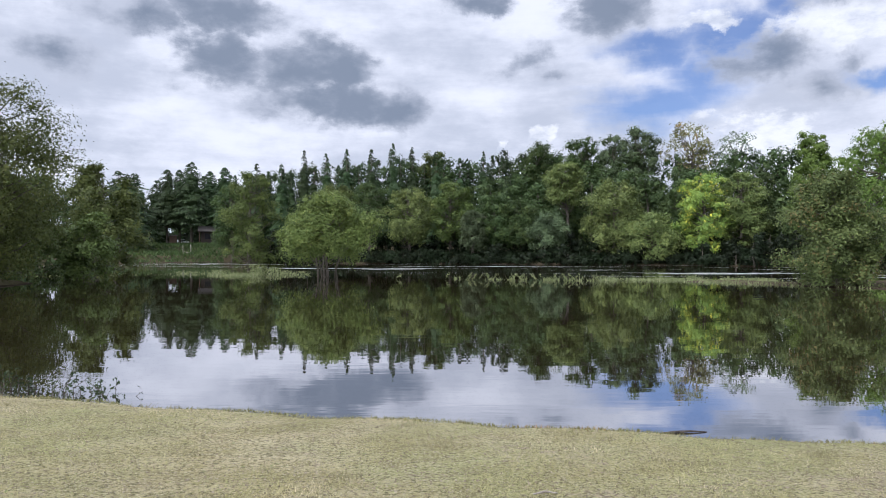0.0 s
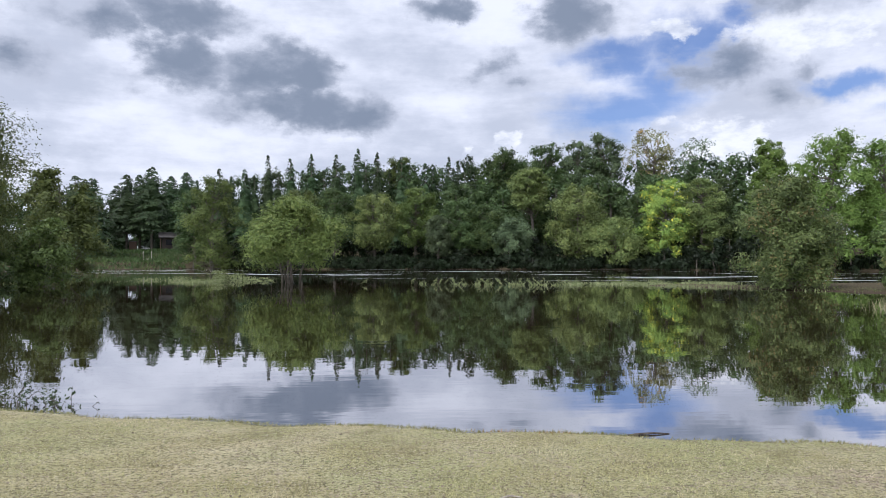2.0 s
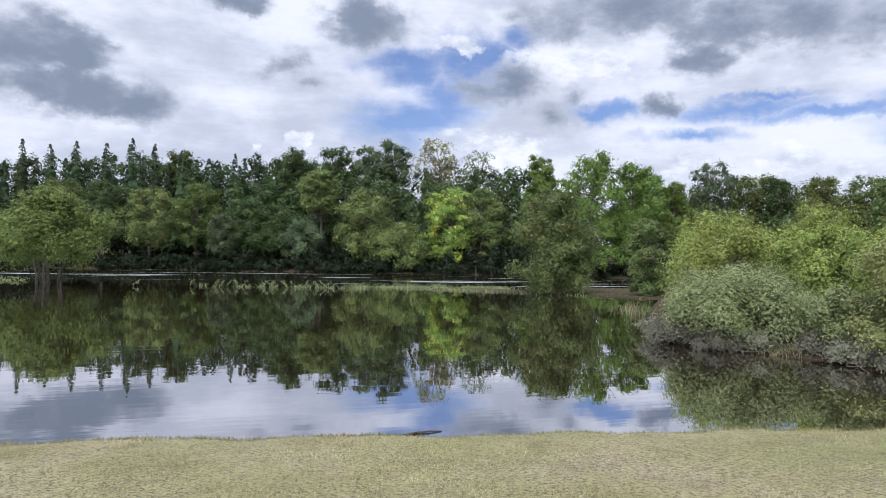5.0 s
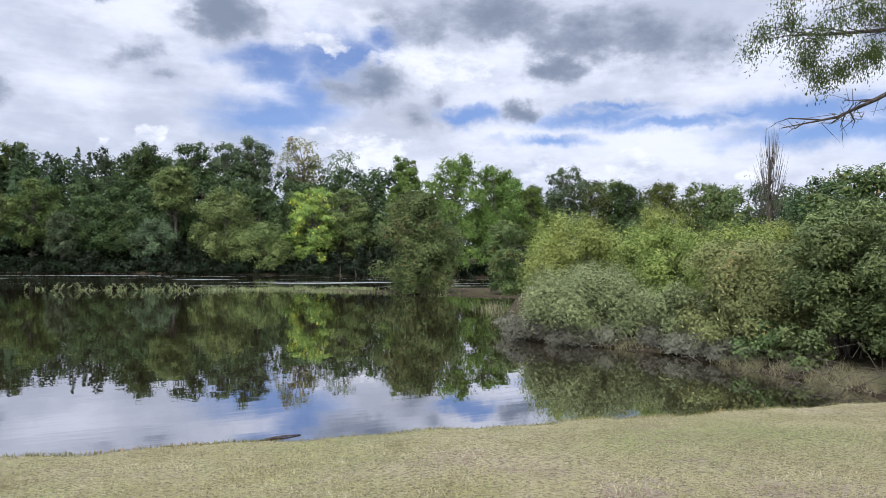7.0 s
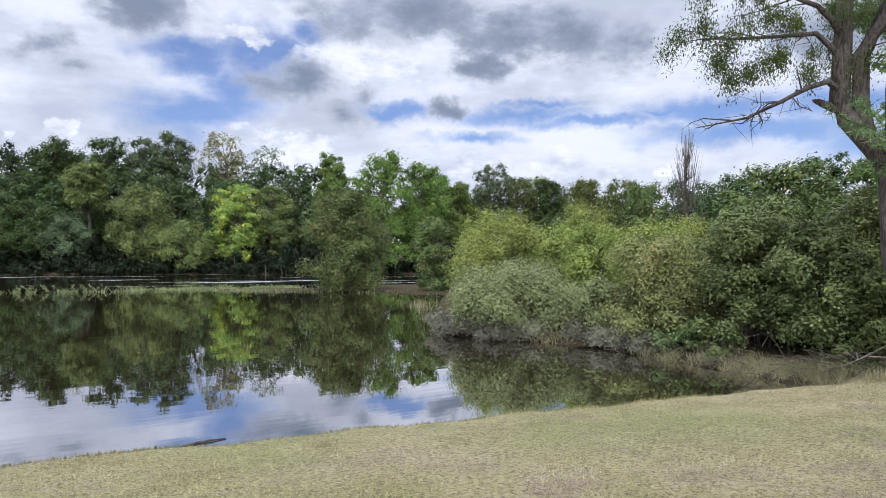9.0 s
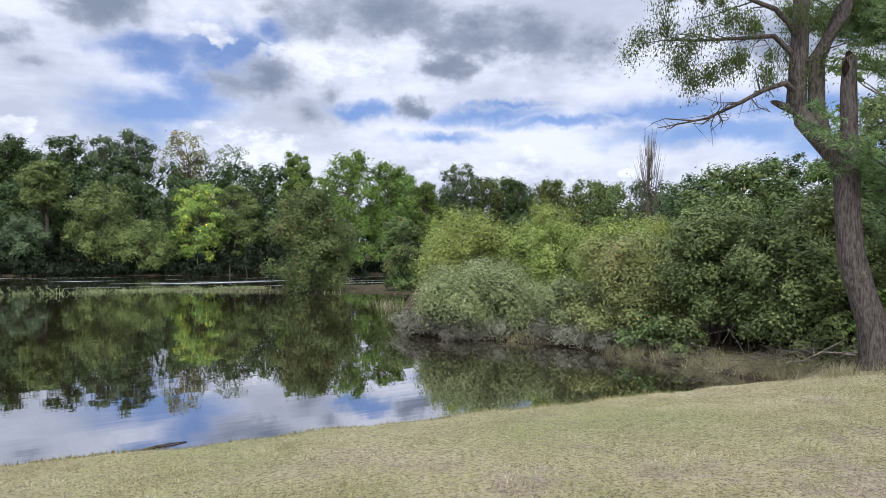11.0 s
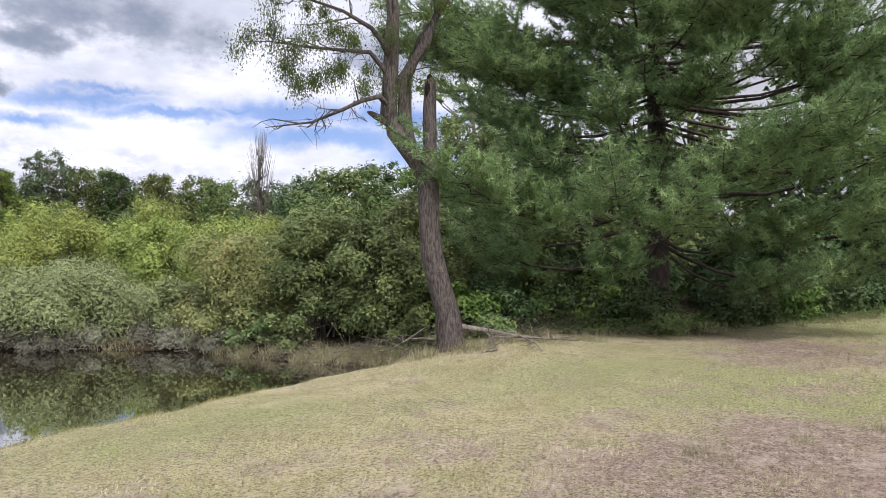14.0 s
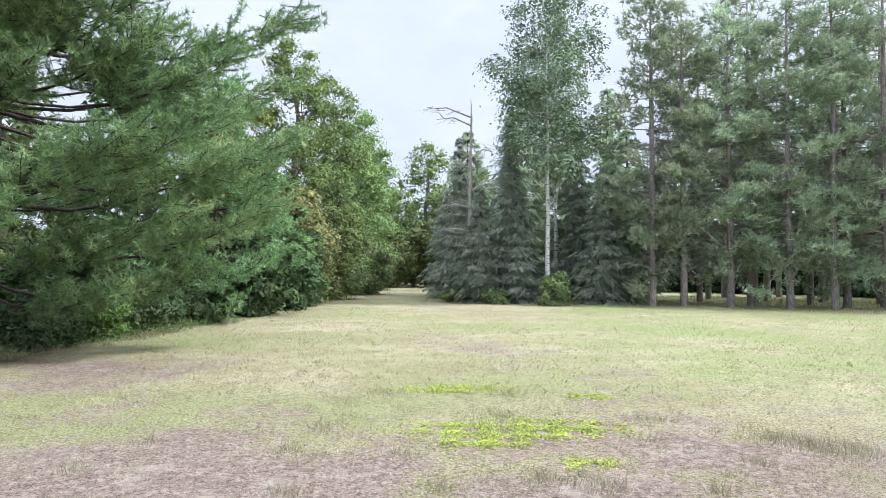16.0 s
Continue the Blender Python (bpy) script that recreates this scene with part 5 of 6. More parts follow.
HIGH_REACHES = [(13.86, 4.11, 5.77), (13.9, 3.32, 6.32), (13.95, 3.84, 4.64), (13.89, 2.5, 5.5), (14.12, 4.6, 5.09), (14.24, 4.85, 6.29), (13.67, 1.33, 4.72), (13.75, -0.58, 5.15),
                (13.36, 3.76, 5.8), (13.77, 2.99, 5.46), (14.11, 3.31, 4.55), (14.02, 1.7, 6.14), (13.58, -2.41, 5.8), (13.93, -3.68, 5.65), (13.94, -0.91, 6.21), (14.34, 0.39, 6.52),
                (14.07, 2.6, 7.09), (14.59, -4.99, 5.47), (13.91, 4.63, 6.69), (14.0, 5.6, 6.4), (14.6, 6.3, 7.4), (13.6, 5.1, 7.3), (15.1, 6.6, 6.7), (12.9, -1.2, 6.9), (14.6, -5.2, 6.9), (13.1, 1.0, 7.4)]
soft_pine("white_pine", PINE, 18.5, "huge spreading white pine with boughs near the ground", big_boughs, 71, 0.25,
          extra=[bough_to(x, y, z) for x, y, z in LOW_REACHES + HIGH_REACHES] + [bough_round(k) for k in range(30)])


def small_boughs(rng, tall):
    rows = []
    for h in np.arange(0.7, tall - 0.3, 0.7):
        for k in range(6):
            u = h / tall
            rows.append((h + rng.uniform(-0.25, 0.25), rng.uniform(0, 2 * math.pi), 4.1 * (1 - u) ** 0.7 * rng.uniform(0.75, 1.1) + 0.2, 0.06 + 0.2 * u + rng.normal(0, 0.04)))
    return rows


soft_pine("white_pine", (24.4, -5.9), 8.6, "younger white pine at the meadow's edge", small_boughs, 72, 0.13, needle=0.16, broad=0.024, full=0.8)

# ---------------------------------------------------------------- trees along the lane
LANE = [(34.6, -11.8, 13.5, 5.2), (39.6, -15.9, 13.0, 5.4), (46.3, -20.6, 13.2, 5.6), (32.4, -11.3, 5.6, 4.4), (36.0, -14.6, 5.2, 4.2), (41.3, -18.6, 3.6, 4.2), (57.0, -25.9, 14.0, 6.4), (66.6, -33.9, 10.6, 7.0), (61.3, -34.4, 14.6, 6.8), (68.0, -41.1, 11.2, 7.0),
        (29.0, -7.5, 8.5, 4.6), (52.0, -22.0, 11.0, 6.0), (63.0, -30.0, 6.0, 5.0), (60.5, -36.5, 5.0, 5.0), (45.5, -29.0, 9.0, 5.5), (52.0, -34.0, 11.0, 6.0),
        (66.0, -27.5, 15.5, 8.0), (71.0, -31.5, 15.5, 8.5), (64.5, -30.0, 13.0, 7.0), (58.0, -28.5, 5.5, 5.5), (59.0, -31.5, 6.5, 5.5), (57.5, -34.0, 7.5, 5.5), (38.5, -24.5, 7.0, 4.5)]
for k, (x, y, top, w) in enumerate(LANE):
    broadleaf("lane_tree", (x, y), top, w, (LEAF_LANE, LEAF_LANE, LEAF_LANE, LEAF_RUST, LEAF_LANE, LEAF_SHRUB, LEAF_LANE, LEAF_LANE, LEAF_LANE, LEAF_LANE, LEAF_LIME, LEAF_SHRUB, LEAF_SHRUB, LEAF_SHRUB, LEAF_SHRUB, LEAF_SHRUB, LEAF_SHRUB, LEAF_SHRUB, LEAF_SHRUB, LEAF_SHRUB, LEAF_SHRUB, LEAF_SHRUB, LEAF_SHRUB)[k],
              "leafy green tree beside the grassy lane", "tree", "trees along the lane", 510 + k, 0.02, 0.13 if k < 6 or k == 10 else 0.22, 18000 if k < 6 or k == 10 else 5500, 70, 0.0, near=False, loose=0.35, limb=0.2, lump_size=0.31, widest=0.5, rise=0.5)
SPRUCES = [(31.1, -19.4, 8.5, 3.8), (28.0, -20.3, 8.9, 3.6), (28.4, -18.9, 5.6, 2.8), (27.3, -20.4, 5.4, 2.4), (24.6, -23.1, 6.3, 3.2), (28.2, -25.0, 6.6, 3.8), (34.9, -20.9, 6.4, 3.2), (30.5, -22.0, 8.0, 3.8)]
for k, (x, y, top, w) in enumerate(SPRUCES):
    conifer("spruce_tree", (x, y), top, w, NEEDLE_SPRUCE, "grey-green spruce with drooping sprays to the ground", "spruce", "spruces beside the birch", 540 + k, 0.02, 9000, 0.27, 0.2, slim=0.2, power=0.75, tier=0.3, ragged=0.5)
for k, (x, y, top) in enumerate([(24.5, -20.2, 1.7), (29.8, -18.6, 1.0), (27.6, -19.2, 0.9)]):
    broadleaf("young_shrub", (x, y), top, 1.9, LEAF_SHRUB, "low bright green shrub at the spruces' foot", "shrub", "low bright shrubs", 550 + k, 0.0, 0.11, 2600, 24, near=False, stems=3, trunk=0.015)
BACKERS = [(31.5, -27.0, 10.5, 5.0), (33.5, -24.5, 11.0, 5.0), (30.0, -28.5, 12.0, 5.0), (36.0, -23.0, 10.0, 5.0), (35.5, -28.0, 12.0, 5.5), (27.0, -27.0, 9.0, 4.4), (26.0, -25.0, 7.0, 4.0)]
for k, (x, y, top, w) in enumerate(BACKERS):
    conifer("pine_tree", (x, y), top, w, NEEDLE_RED, "grey-green conifer behind the birch", "conifer", "conifers behind the birch", 640 + k, 0.03, 4200, 0.5, 0.1, slim=0.34, power=0.55, ragged=0.5)
birch = broadleaf("birch_tree", (25.6, -20.7), 15.2, 6.6, LEAF_ASPEN, "tall white-barked birch above the spruces", "birch", "", 560, 0.36, 0.14, 19000, 80, 0.15, near=False, inner=0.0, bark_mat=BARK_WHITE, trunk=0.105, widest=0.6, lump_size=0.27, limb=0.17, sway=0.005)
broadleaf("birch_tree", (29.6, -24.4), 13.8, 5.0, LEAF_ASPEN, "slimmer pale birch behind the spruces", "birch", "", 561, 0.45, 0.16, 9000, 50, 0.2, near=False, inner=0.0, bark_mat=BARK_WHITE, trunk=0.11, widest=0.6, lump_size=0.28, limb=0.17, sway=0.006)
rng = np.random.default_rng(81)
snag = thing("dead_tree", (29.2, -18.9, gz(29.2, -18.9) - 0.05), "grey dead tree with crooked bare branches", "dead tree")
buf = Buffer()
tube(buf, [(0, 0, 0), (0.08, 0, 3), (0.0, 0.05, 6), (-0.05, 0, 9.0), (0.0, 0, 9.9)], [0.13, 0.10, 0.08, 0.05, 0.015], 8, rng, 0.1)
part("trunk", buf.mesh("trunk", True), WOOD_DEAD, snag)
toward = np.array([0.42, 0.9, 0])
for h, r, lift in ((9.0, 2.3, 0.25), (8.6, 1.6, 0.3), (4.6, 1.6, 0.1), (3.4, 1.3, 0.2), (5.4, -1.0, 0.4), (2.7, 1.0, 0.1), (7.0, -1.1, 0.5), (6.4, 0.9, 0.5), (4.0, -0.9, 0.3)):
    buf = Buffer()
    a = np.array([0, 0, h])
    b = a + toward * r * 0.5 + [rng.normal(0, 0.1), 0, lift * abs(r) * 0.8]
    c = a + toward * r + [rng.normal(0, 0.2), 0, lift * abs(r) * 0.6]
    tube(buf, [a, b, c], [0.05, 0.035, 0.012], 5, rng, 0.1)
    for _ in range(7):
        q = a + (c - a) * rng.uniform(0.35, 1) + [0, 0, 0.12]
        tube(buf, [q, q + rng.normal(0, 0.18, 3), q + rng.normal(0, 0.32, 3) + toward * r * 0.1], [0.016, 0.01, 0.003], 4)
    part("limb", buf.mesh("limb", True), WOOD_DEAD, snag)

# the pine plantation
VARIANTS = [red_pine_meshes(570 + k, tall, full) for k, (tall, full) in enumerate(((14.0, 1.6), (15.0, 1.6), (13.0, 0.36), (14.5, 0.36)))]
for meshes in VARIANTS:
    for me, mat in zip(meshes, (BARK_RED, WOOD_DEAD, NEEDLE_RED)):
        me.materials.append(mat)
FRONT_PINES = [(22.9, -24.4), (22.2, -25.6), (20.8, -26.9), (20.9, -28.4), (19.0, -28.4), (17.6, -29.3), (18.2, -31.2), (16.2, -30.6), (14.2, -31.4), (12.0, -32.5), (23.6, -27.2)]
rng = np.random.default_rng(91)
spots = FRONT_PINES + [(24.8 - 2.35 * i + 1.2 * j + rng.uniform(-0.3, 0.3), -29.8 - 1.15 * i - 2.3 * j + rng.uniform(-0.3, 0.3)) for j in range(4) for i in range(6)]
for k, (x, y) in enumerate(spots):
    meshes = VARIANTS[k % 2 if k < len(FRONT_PINES) else 2 + k % 2]
    ob = thing("red_pine", (x, y, gz(x, y) - 0.05), "tall plantation pine with a bare, twiggy lower trunk", "pine", "pines of the plantation", turn=rng.uniform(0, 360))
    ob.scale = (1, 1, rng.uniform(0.92, 1.08))
    for name, me in zip(("trunk", "dead_wood", "crown"), meshes):
        new(name, me).parent = ob
for k in range(24):
    x, y = 42 - 2.6 * k + rng.uniform(-1, 1), -41.5 - 0.6 * k + rng.uniform(-1, 2)
    conifer("fir_tree", (x, y), 8.5 + rng.uniform(-1, 2), 6.5, NEEDLE_DARK, "dark conifer behind the plantation", "conifer", "conifers behind the plantation", 600 + k, 0.0, 1200, 1.2, 0.2)

# ---------------------------------------------------------------- hut, shed, car and stair on the far bank
hut = thing("hut", (-38.2, 119.5, gz(-38.2, 119.5)), "dark wooden hut with a low roof among the conifers", "hut", turn=18)
buf = Buffer()
box(buf, (-2.4, -1.6, -0.3), (2.4, 1.6, 2.2))
part("wall", buf.mesh("wall"), HUT_WALL, hut)
buf = Buffer()
buf.add([(-2.9, -2.3, 2.15), (2.9, -2.3, 2.15), (2.9, 0, 3.0), (-2.9, 0, 3.0), (-2.9, 2.2, 2.15), (2.9, 2.2, 2.15), (-2.9, -2.3, 2.03), (2.9, -2.3, 2.03), (2.9, 2.2, 2.03), (-2.9, 2.2, 2.03)],
        [(0, 1, 2, 3), (3, 2, 5, 4), (6, 7, 1, 0), (4, 5, 8, 9), (6, 9, 8, 7)], [(1, 7, 2), (2, 7, 8), (2, 8, 5), (0, 3, 6), (3, 9, 6), (3, 4, 9)])
part("roof", buf.mesh("roof"), HUT_ROOF, hut)
for x in (-1.3, 1.2):
    buf = Buffer()
    box(buf, (x - 0.45, -1.64, 0.8), (x + 0.45, -1.605, 1.7))
    part("window", buf.mesh("window"), DARK_GLASS, hut)
for x in (-2.6, 0.0, 2.6):
    buf = Buffer()
    box(buf, (x - 0.06, -2.2, -0.3), (x + 0.06, -2.08, 2.05))
    part("post", buf.mesh("post"), SHED_WALL, hut)

shed = thing("shed", (-45.0, 118.4, gz(-45.0, 118.4)), "small reddish-brown shed on the far bank", "shed", turn=15)
buf = Buffer()
box(buf, (-0.55, -0.5, -0.2), (0.55, 0.5, 1.5))
part("wall", buf.mesh("wall"), SHED_WALL, shed)
buf = Buffer()
box(buf, (-0.7, -0.65, 1.5), (0.7, 0.65, 1.62))
part("roof", buf.mesh("roof"), HUT_ROOF, shed)

car = thing("car", (-49.6, 134.0, gz(-49.6, 134.0) - 0.45), "white car parked on the far bank", "car", turn=55)
bm = bmesh.new()
side = [(-2.1, 0.35), (-2.15, 0.75), (-1.9, 0.9), (-1.25, 0.98), (-0.75, 1.42), (0.75, 1.45), (1.35, 1.02), (2.0, 0.88), (2.15, 0.6), (2.1, 0.35)]
for w in (-0.85, 0.85):
    bm.faces.new([bm.verts.new((x, w * (0.84 if z > 1.1 else 1.0), z)) for x, z in side])
bm.verts.ensure_lookup_table()
for k in range(len(side)):
    j = (k + 1) % len(side)
    bm.faces.new([bm.verts[k], bm.verts[j], bm.verts[j + len(side)], bm.verts[k + len(side)]])
bmesh.ops.recalc_face_normals(bm, faces=bm.faces)
bmesh.ops.bevel(bm, geom=list(bm.edges), offset=0.05, segments=2, affect="EDGES")
me = bpy.data.meshes.new("body")
bm.to_mesh(me)
bm.free()
part("body", me, CAR_PAINT, car)
for w in (-1, 1):
    buf = Buffer()
    y = w * 0.80
    buf.add([(-1.1, y, 1.02), (1.2, y, 1.04), (0.72, y * 0.93, 1.36), (-0.72, y * 0.93, 1.34), (-1.1, y * 1.03, 1.02), (1.2, y * 1.03, 1.04), (0.72, y * 0.97, 1.36), (-0.72, y * 0.97, 1.34)],
            [(0, 1, 2, 3), (4, 5, 6, 7), (0, 1, 5, 4), (2, 3, 7, 6), (1, 2, 6, 5), (3, 0, 4, 7)])
    part("window", buf.mesh("window"), DARK_GLASS, car)
    for x in (-1.35, 1.35):
        buf = Buffer()
        tube(buf, [(x, y - w * 0.1, 0.32), (x, y + w * 0.06, 0.32)], [0.32, 0.32], 16)
        part("wheel", buf.mesh("wheel", True), RUBBER, car)

stair = thing("bank_stair", (-38.1, 105.6, gz(-38.1, 105.6)), "wooden stair with a handrail down the grassy bank", "stair", turn=20)
for k in range(9):
    buf = Buffer()
    box(buf, (-0.5, k * 0.42 - 1.8, gz(-38.1, 103.8 + k * 0.42) - gz(-38.1, 105.6) - 0.05), (0.5, k * 0.42 - 1.42, gz(-38.1, 103.8 + k * 0.42) - gz(-38.1, 105.6) + 0.10))
    part("step", buf.mesh("step"), RAIL_WOOD, stair)
for x in (-0.55, 0.55):
    buf = Buffer()
    tube(buf, [(x, -1.8, gz(-38.1, 103.8) - gz(-38.1, 105.6) + 0.9), (x, 1.8, gz(-38.1, 107.4) - gz(-38.1, 105.6) + 0.95)], [0.04, 0.04], 6)
    part("handrail", buf.mesh("handrail"), RAIL_WOOD, stair)
    for y in (-1.75, 0.0, 1.75):
        buf = Buffer()
        h = gz(-38.1, 105.6 + y) - gz(-38.1, 105.6)
        box(buf, (x - 0.04, y - 0.04, h - 0.2), (x + 0.04, y + 0.04, h + 0.92))
        part("post", buf.mesh("post"), RAIL_WOOD, stair)

rail = thing("guard_rail", (12.0, 97.0, gz(12.0, 97.0)), "long low rail under the trees of the far bank", "rail")
zr = gz(12.0, 97.0)
buf = Buffer()
tube(buf, [(-10, 1.2, 2.0 - zr), (0, 0, 2.0 - zr), (10, -1.6, 2.0 - zr)], [0.09, 0.09, 0.09], 6)
part("beam", buf.mesh("beam"), RAIL_STEEL, rail)
for x in (-9, -6, -3, 0, 3, 6, 9):
    buf = Buffer()
    h = gz(12 + x, 97 - 0.14 * x) - zr
    box(buf, (x - 0.07, -0.14 * x - 0.07, h - 0.2), (x + 0.07, -0.14 * x + 0.07, 2.0 - zr))
    part("post", buf.mesh("post"), RAIL_STEEL, rail)

# ---------------------------------------------------------------- low plants, grass and litter
rng = np.random.default_rng(111)


def scatter(count, az0, az1, r0, r1, power=1.0):
    a = np.radians(rng.uniform(az0, az1, count))
    r = r0 + (r1 - r0) * rng.uniform(0, 1, count) ** power
    return r * np.sin(a), r * np.cos(a)


def turf_mask(x, y):
    return (shore_distance(x, y) > 0.03) & ~((x > 13) & (y + 0.15 * x > 4.0)) & ~((x > 15) & (y + 0.63 * x - 8.5 > 1.2))


buf = Buffer()
x, y = scatter(280000, -42, 165, 3.6, 14, 1.6)
patch = np.sin(x * 1.1 + 0.7 * np.sin(y * 1.9)) * np.sin(y * 1.3 + 0.8 * np.sin(x * 1.7)) + 0.6 * np.sin(x * 3.1 + y) * np.sin(y * 2.7 - x)
bare_here = np.maximum(np.exp(-(((x - 5.6) / 3.0) ** 2 + ((y + 1.6) / 2.4) ** 2)), 0.9 * np.exp(-(((x - 4.4) / 2.6) ** 2 + ((y + 5.4) / 2.6) ** 2)))
ok = turf_mask(x, y) & (patch + rng.normal(0, 0.35, len(x)) - bare_here * 1.7 > -0.55)
x, y, patch = x[ok], y[ok], patch[ok]
blades(buf, x, y, rng.uniform(0.010, 0.028, len(x)) * (1 + 0.6 * np.clip(patch, -0.5, 1)), 0.0045, rng, 0.9)
x, y = scatter(46000, -180, 180, 0.05, 3.8, 0.55)
blades(buf, x, y, rng.uniform(0.012, 0.036, len(x)), 0.0058, rng, 1.1)
x, y = scatter(16000, 165, 318, 3.6, 9, 1.2)
blades(buf, x, y, rng.uniform(0.012, 0.036, len(x)), 0.007, rng, 1.1)
tagged(part("lawn_grass", buf.mesh("lawn_grass"), GRASS_LAWN), "short half-dry lawn grass", "grass", kind="stuff")

buf = Buffer()
x, y = scatter(1100, -42, 165, 3.8, 22, 1.0)
ok = turf_mask(x, y)
x, y = x[ok], y[ok]
tx, ty = np.repeat(x, 26), np.repeat(y, 26)
blades(buf, tx + rng.normal(0, 0.06, len(tx)), ty + rng.normal(0, 0.06, len(tx)), rng.uniform(0.025, 0.075, len(tx)), 0.005, rng, 0.6)
for cx, cy, wide, m in ((4.5, -6.7, 0.30, 700), (4.1, -6.9, 0.22, 400), (4.83, -4.03, 0.10, 160), (4.45, -4.26, 0.16, 220), (6.25, -0.06, 0.09, 120), (6.9, -5.0, 0.25, 300), (6.2, -4.6, 0.3, 300), (5.9, -3.4, 0.12, 90), (3.3, 6.0, 0.06, 60), (7.4, -3.2, 0.15, 120), (5.4, -2.2, 0.10, 110), (6.6, -2.6, 0.12, 120), (5.0, -3.2, 0.09, 90), (7.6, -1.6, 0.12, 110), (8.4, -3.9, 0.14, 130), (5.3, -5.6, 0.10, 110), (5.9, -6.3, 0.12, 130), (3.9, -4.9, 0.08, 90), (6.9, -0.9, 0.10, 90), (4.2, -5.8, 0.09, 100), (7.9, -5.9, 0.2, 200), (8.8, -4.6, 0.2, 200)):
    blades(buf, cx + rng.normal(0, wide, m), cy + rng.normal(0, wide * 0.7, m), rng.uniform(0.04, 0.12, m), 0.0045, rng, 0.5)
tagged(part("grass_tufts", buf.mesh("grass_tufts"), GRASS_DRY), "scattered paler tufts in the lawn", "grass", kind="stuff")

buf = Buffer()
x, y = scatter(42000, -42, 165, 3.6, 13, 1.5)
ok = turf_mask(x, y)
p = np.stack([x[ok], y[ok], ground_z(x[ok], y[ok]) + 0.008], 1)
leaves(buf, p, rng.normal(0, 0.45, p.shape) + [0, 0, 1.0], 0.02, rng, 0.6)
tagged(part("leaf_litter", buf.mesh("leaf_litter"), LITTER), "crumbs of dead leaves and clover in the lawn", "litter", kind="stuff")

buf = Buffer()
for cx, cy, rx, ry, m in ((6.25, -4.87, 1.05, 0.42, 17000), (6.0, -4.3, 0.5, 0.3, 4000), (8.6, -5.5, 0.75, 0.3, 6000), (7.2, -6.66, 0.34, 0.2, 2600), (4.9, -4.6, 0.25, 0.15, 1200)):
    u, v = rng.normal(0, rx * 0.5, m), rng.normal(0, ry * 0.55, m)
    px, py = cx - 0.503 * u + 0.864 * v, cy - 0.864 * u - 0.503 * v
    lump = np.sin(px * 11.3 + 2 * py) * np.sin(py * 13.1 - px)
    keep = lump + rng.normal(0, 0.3, m) > -0.25
    p = np.stack([px, py, ground_z(px, py) + rng.uniform(0.002, 0.014, m) + 0.022 * np.clip(lump, 0, 1)], 1)[keep]
    leaves(buf, p, rng.normal(0, 0.4, p.shape) + [0, 0, 1.0], 0.021, rng, 0.75)
tagged(part("moss", buf.mesh("moss"), MOSS), "yellow-green moss patches on bare earth", "moss", kind="stuff")

buf = Buffer()
x, y = scatter(26000, 98, 165, 10, 30, 0.8)
ok = turf_mask(x, y)
blades(buf, x[ok], y[ok], rng.uniform(0.015, 0.05, ok.sum()), 0.02, rng, 1.0)
x = rng.uniform(8, 30, 9000)
y = -27 - 0.5 * (18 - x) + rng.uniform(-14, 1, 9000)
ok = turf_mask(x, y)
blades(buf, x[ok], y[ok], rng.uniform(0.04, 0.14, ok.sum()), 0.025, rng, 0.5)
tagged(part("meadow_grass", buf.mesh("meadow_grass"), GRASS_MEADOW), "longer green meadow grass in front of the pines", "grass", kind="stuff")


def along(points, count):
    """Places strewn along a line of points."""
    p = np.array(points, float)
    s = np.concatenate([[0], np.cumsum(np.linalg.norm(np.diff(p, axis=0), axis=1))])
    f = rng.uniform(0, s[-1], count)
    return np.interp(f, s, p[:, 0]), np.interp(f, s, p[:, 1])


buf = Buffer()
x, y = along([(-16, 15), (-10, 11), (-6.1, 9.58), (0, 8.04), (4.7, 7.14), (8, 6.28), (11.5, 5.85)], 9000)
x, y = x + rng.normal(0, 0.06, len(x)), y + rng.normal(-0.10, 0.10, len(x))
blades(buf, x, y, rng.uniform(0.012, 0.045, len(x)), 0.012, rng, 0.7)
tagged(part("shore_weeds", buf.mesh("shore_weeds"), LEAF_RUST), "ragged low weeds along the lawn's wet edge", "weeds", kind="stuff")

buf = Buffer()
x, y = along([(11.9, 5.6), (12.25, 6.5), (12.4, 7.3), (12.6, 9), (12.9, 11), (12.4, 13)], 2600)
x, y = x + rng.normal(0.25, 0.18, len(x)), y + rng.normal(-0.05, 0.25, len(x))
clump = np.sin(x * 4.1 + y) * np.sin(y * 3.3 - x) > 0.3
blades(buf, x[clump], y[clump], rng.uniform(0.06, 0.24, clump.sum()), 0.01, rng, 0.7)
x, y = along([(11.6, 5.6), (12.4, 4.9), (13.2, 3.6), (14.6, 2.4), (15.2, 0.8), (17.0, -1.4), (20.5, -4.3)], 6500)
x, y = x + rng.normal(0, 0.28, len(x)), y + rng.normal(0, 0.25, len(x))
clump = np.sin(x * 3.7 + y) * np.sin(y * 4.3 - x) + rng.normal(0, 0.2, len(x)) > 0.3
blades(buf, x[clump], y[clump], rng.uniform(0.05, 0.22, clump.sum()), 0.01, rng, 0.6)
x, y = along([(16, 22), (17, 24.5), (19, 27)], 150)
blades(buf, x + rng.normal(0, 0.3, 150), y + rng.normal(0, 0.4, 150), rng.uniform(0.15, 0.42, 150), 0.013, rng, 0.3, z=np.full(150, WATER_Z))
x, y = rng.uniform(11.4, 14.6, 5000), rng.uniform(2.6, 7.0, 5000)
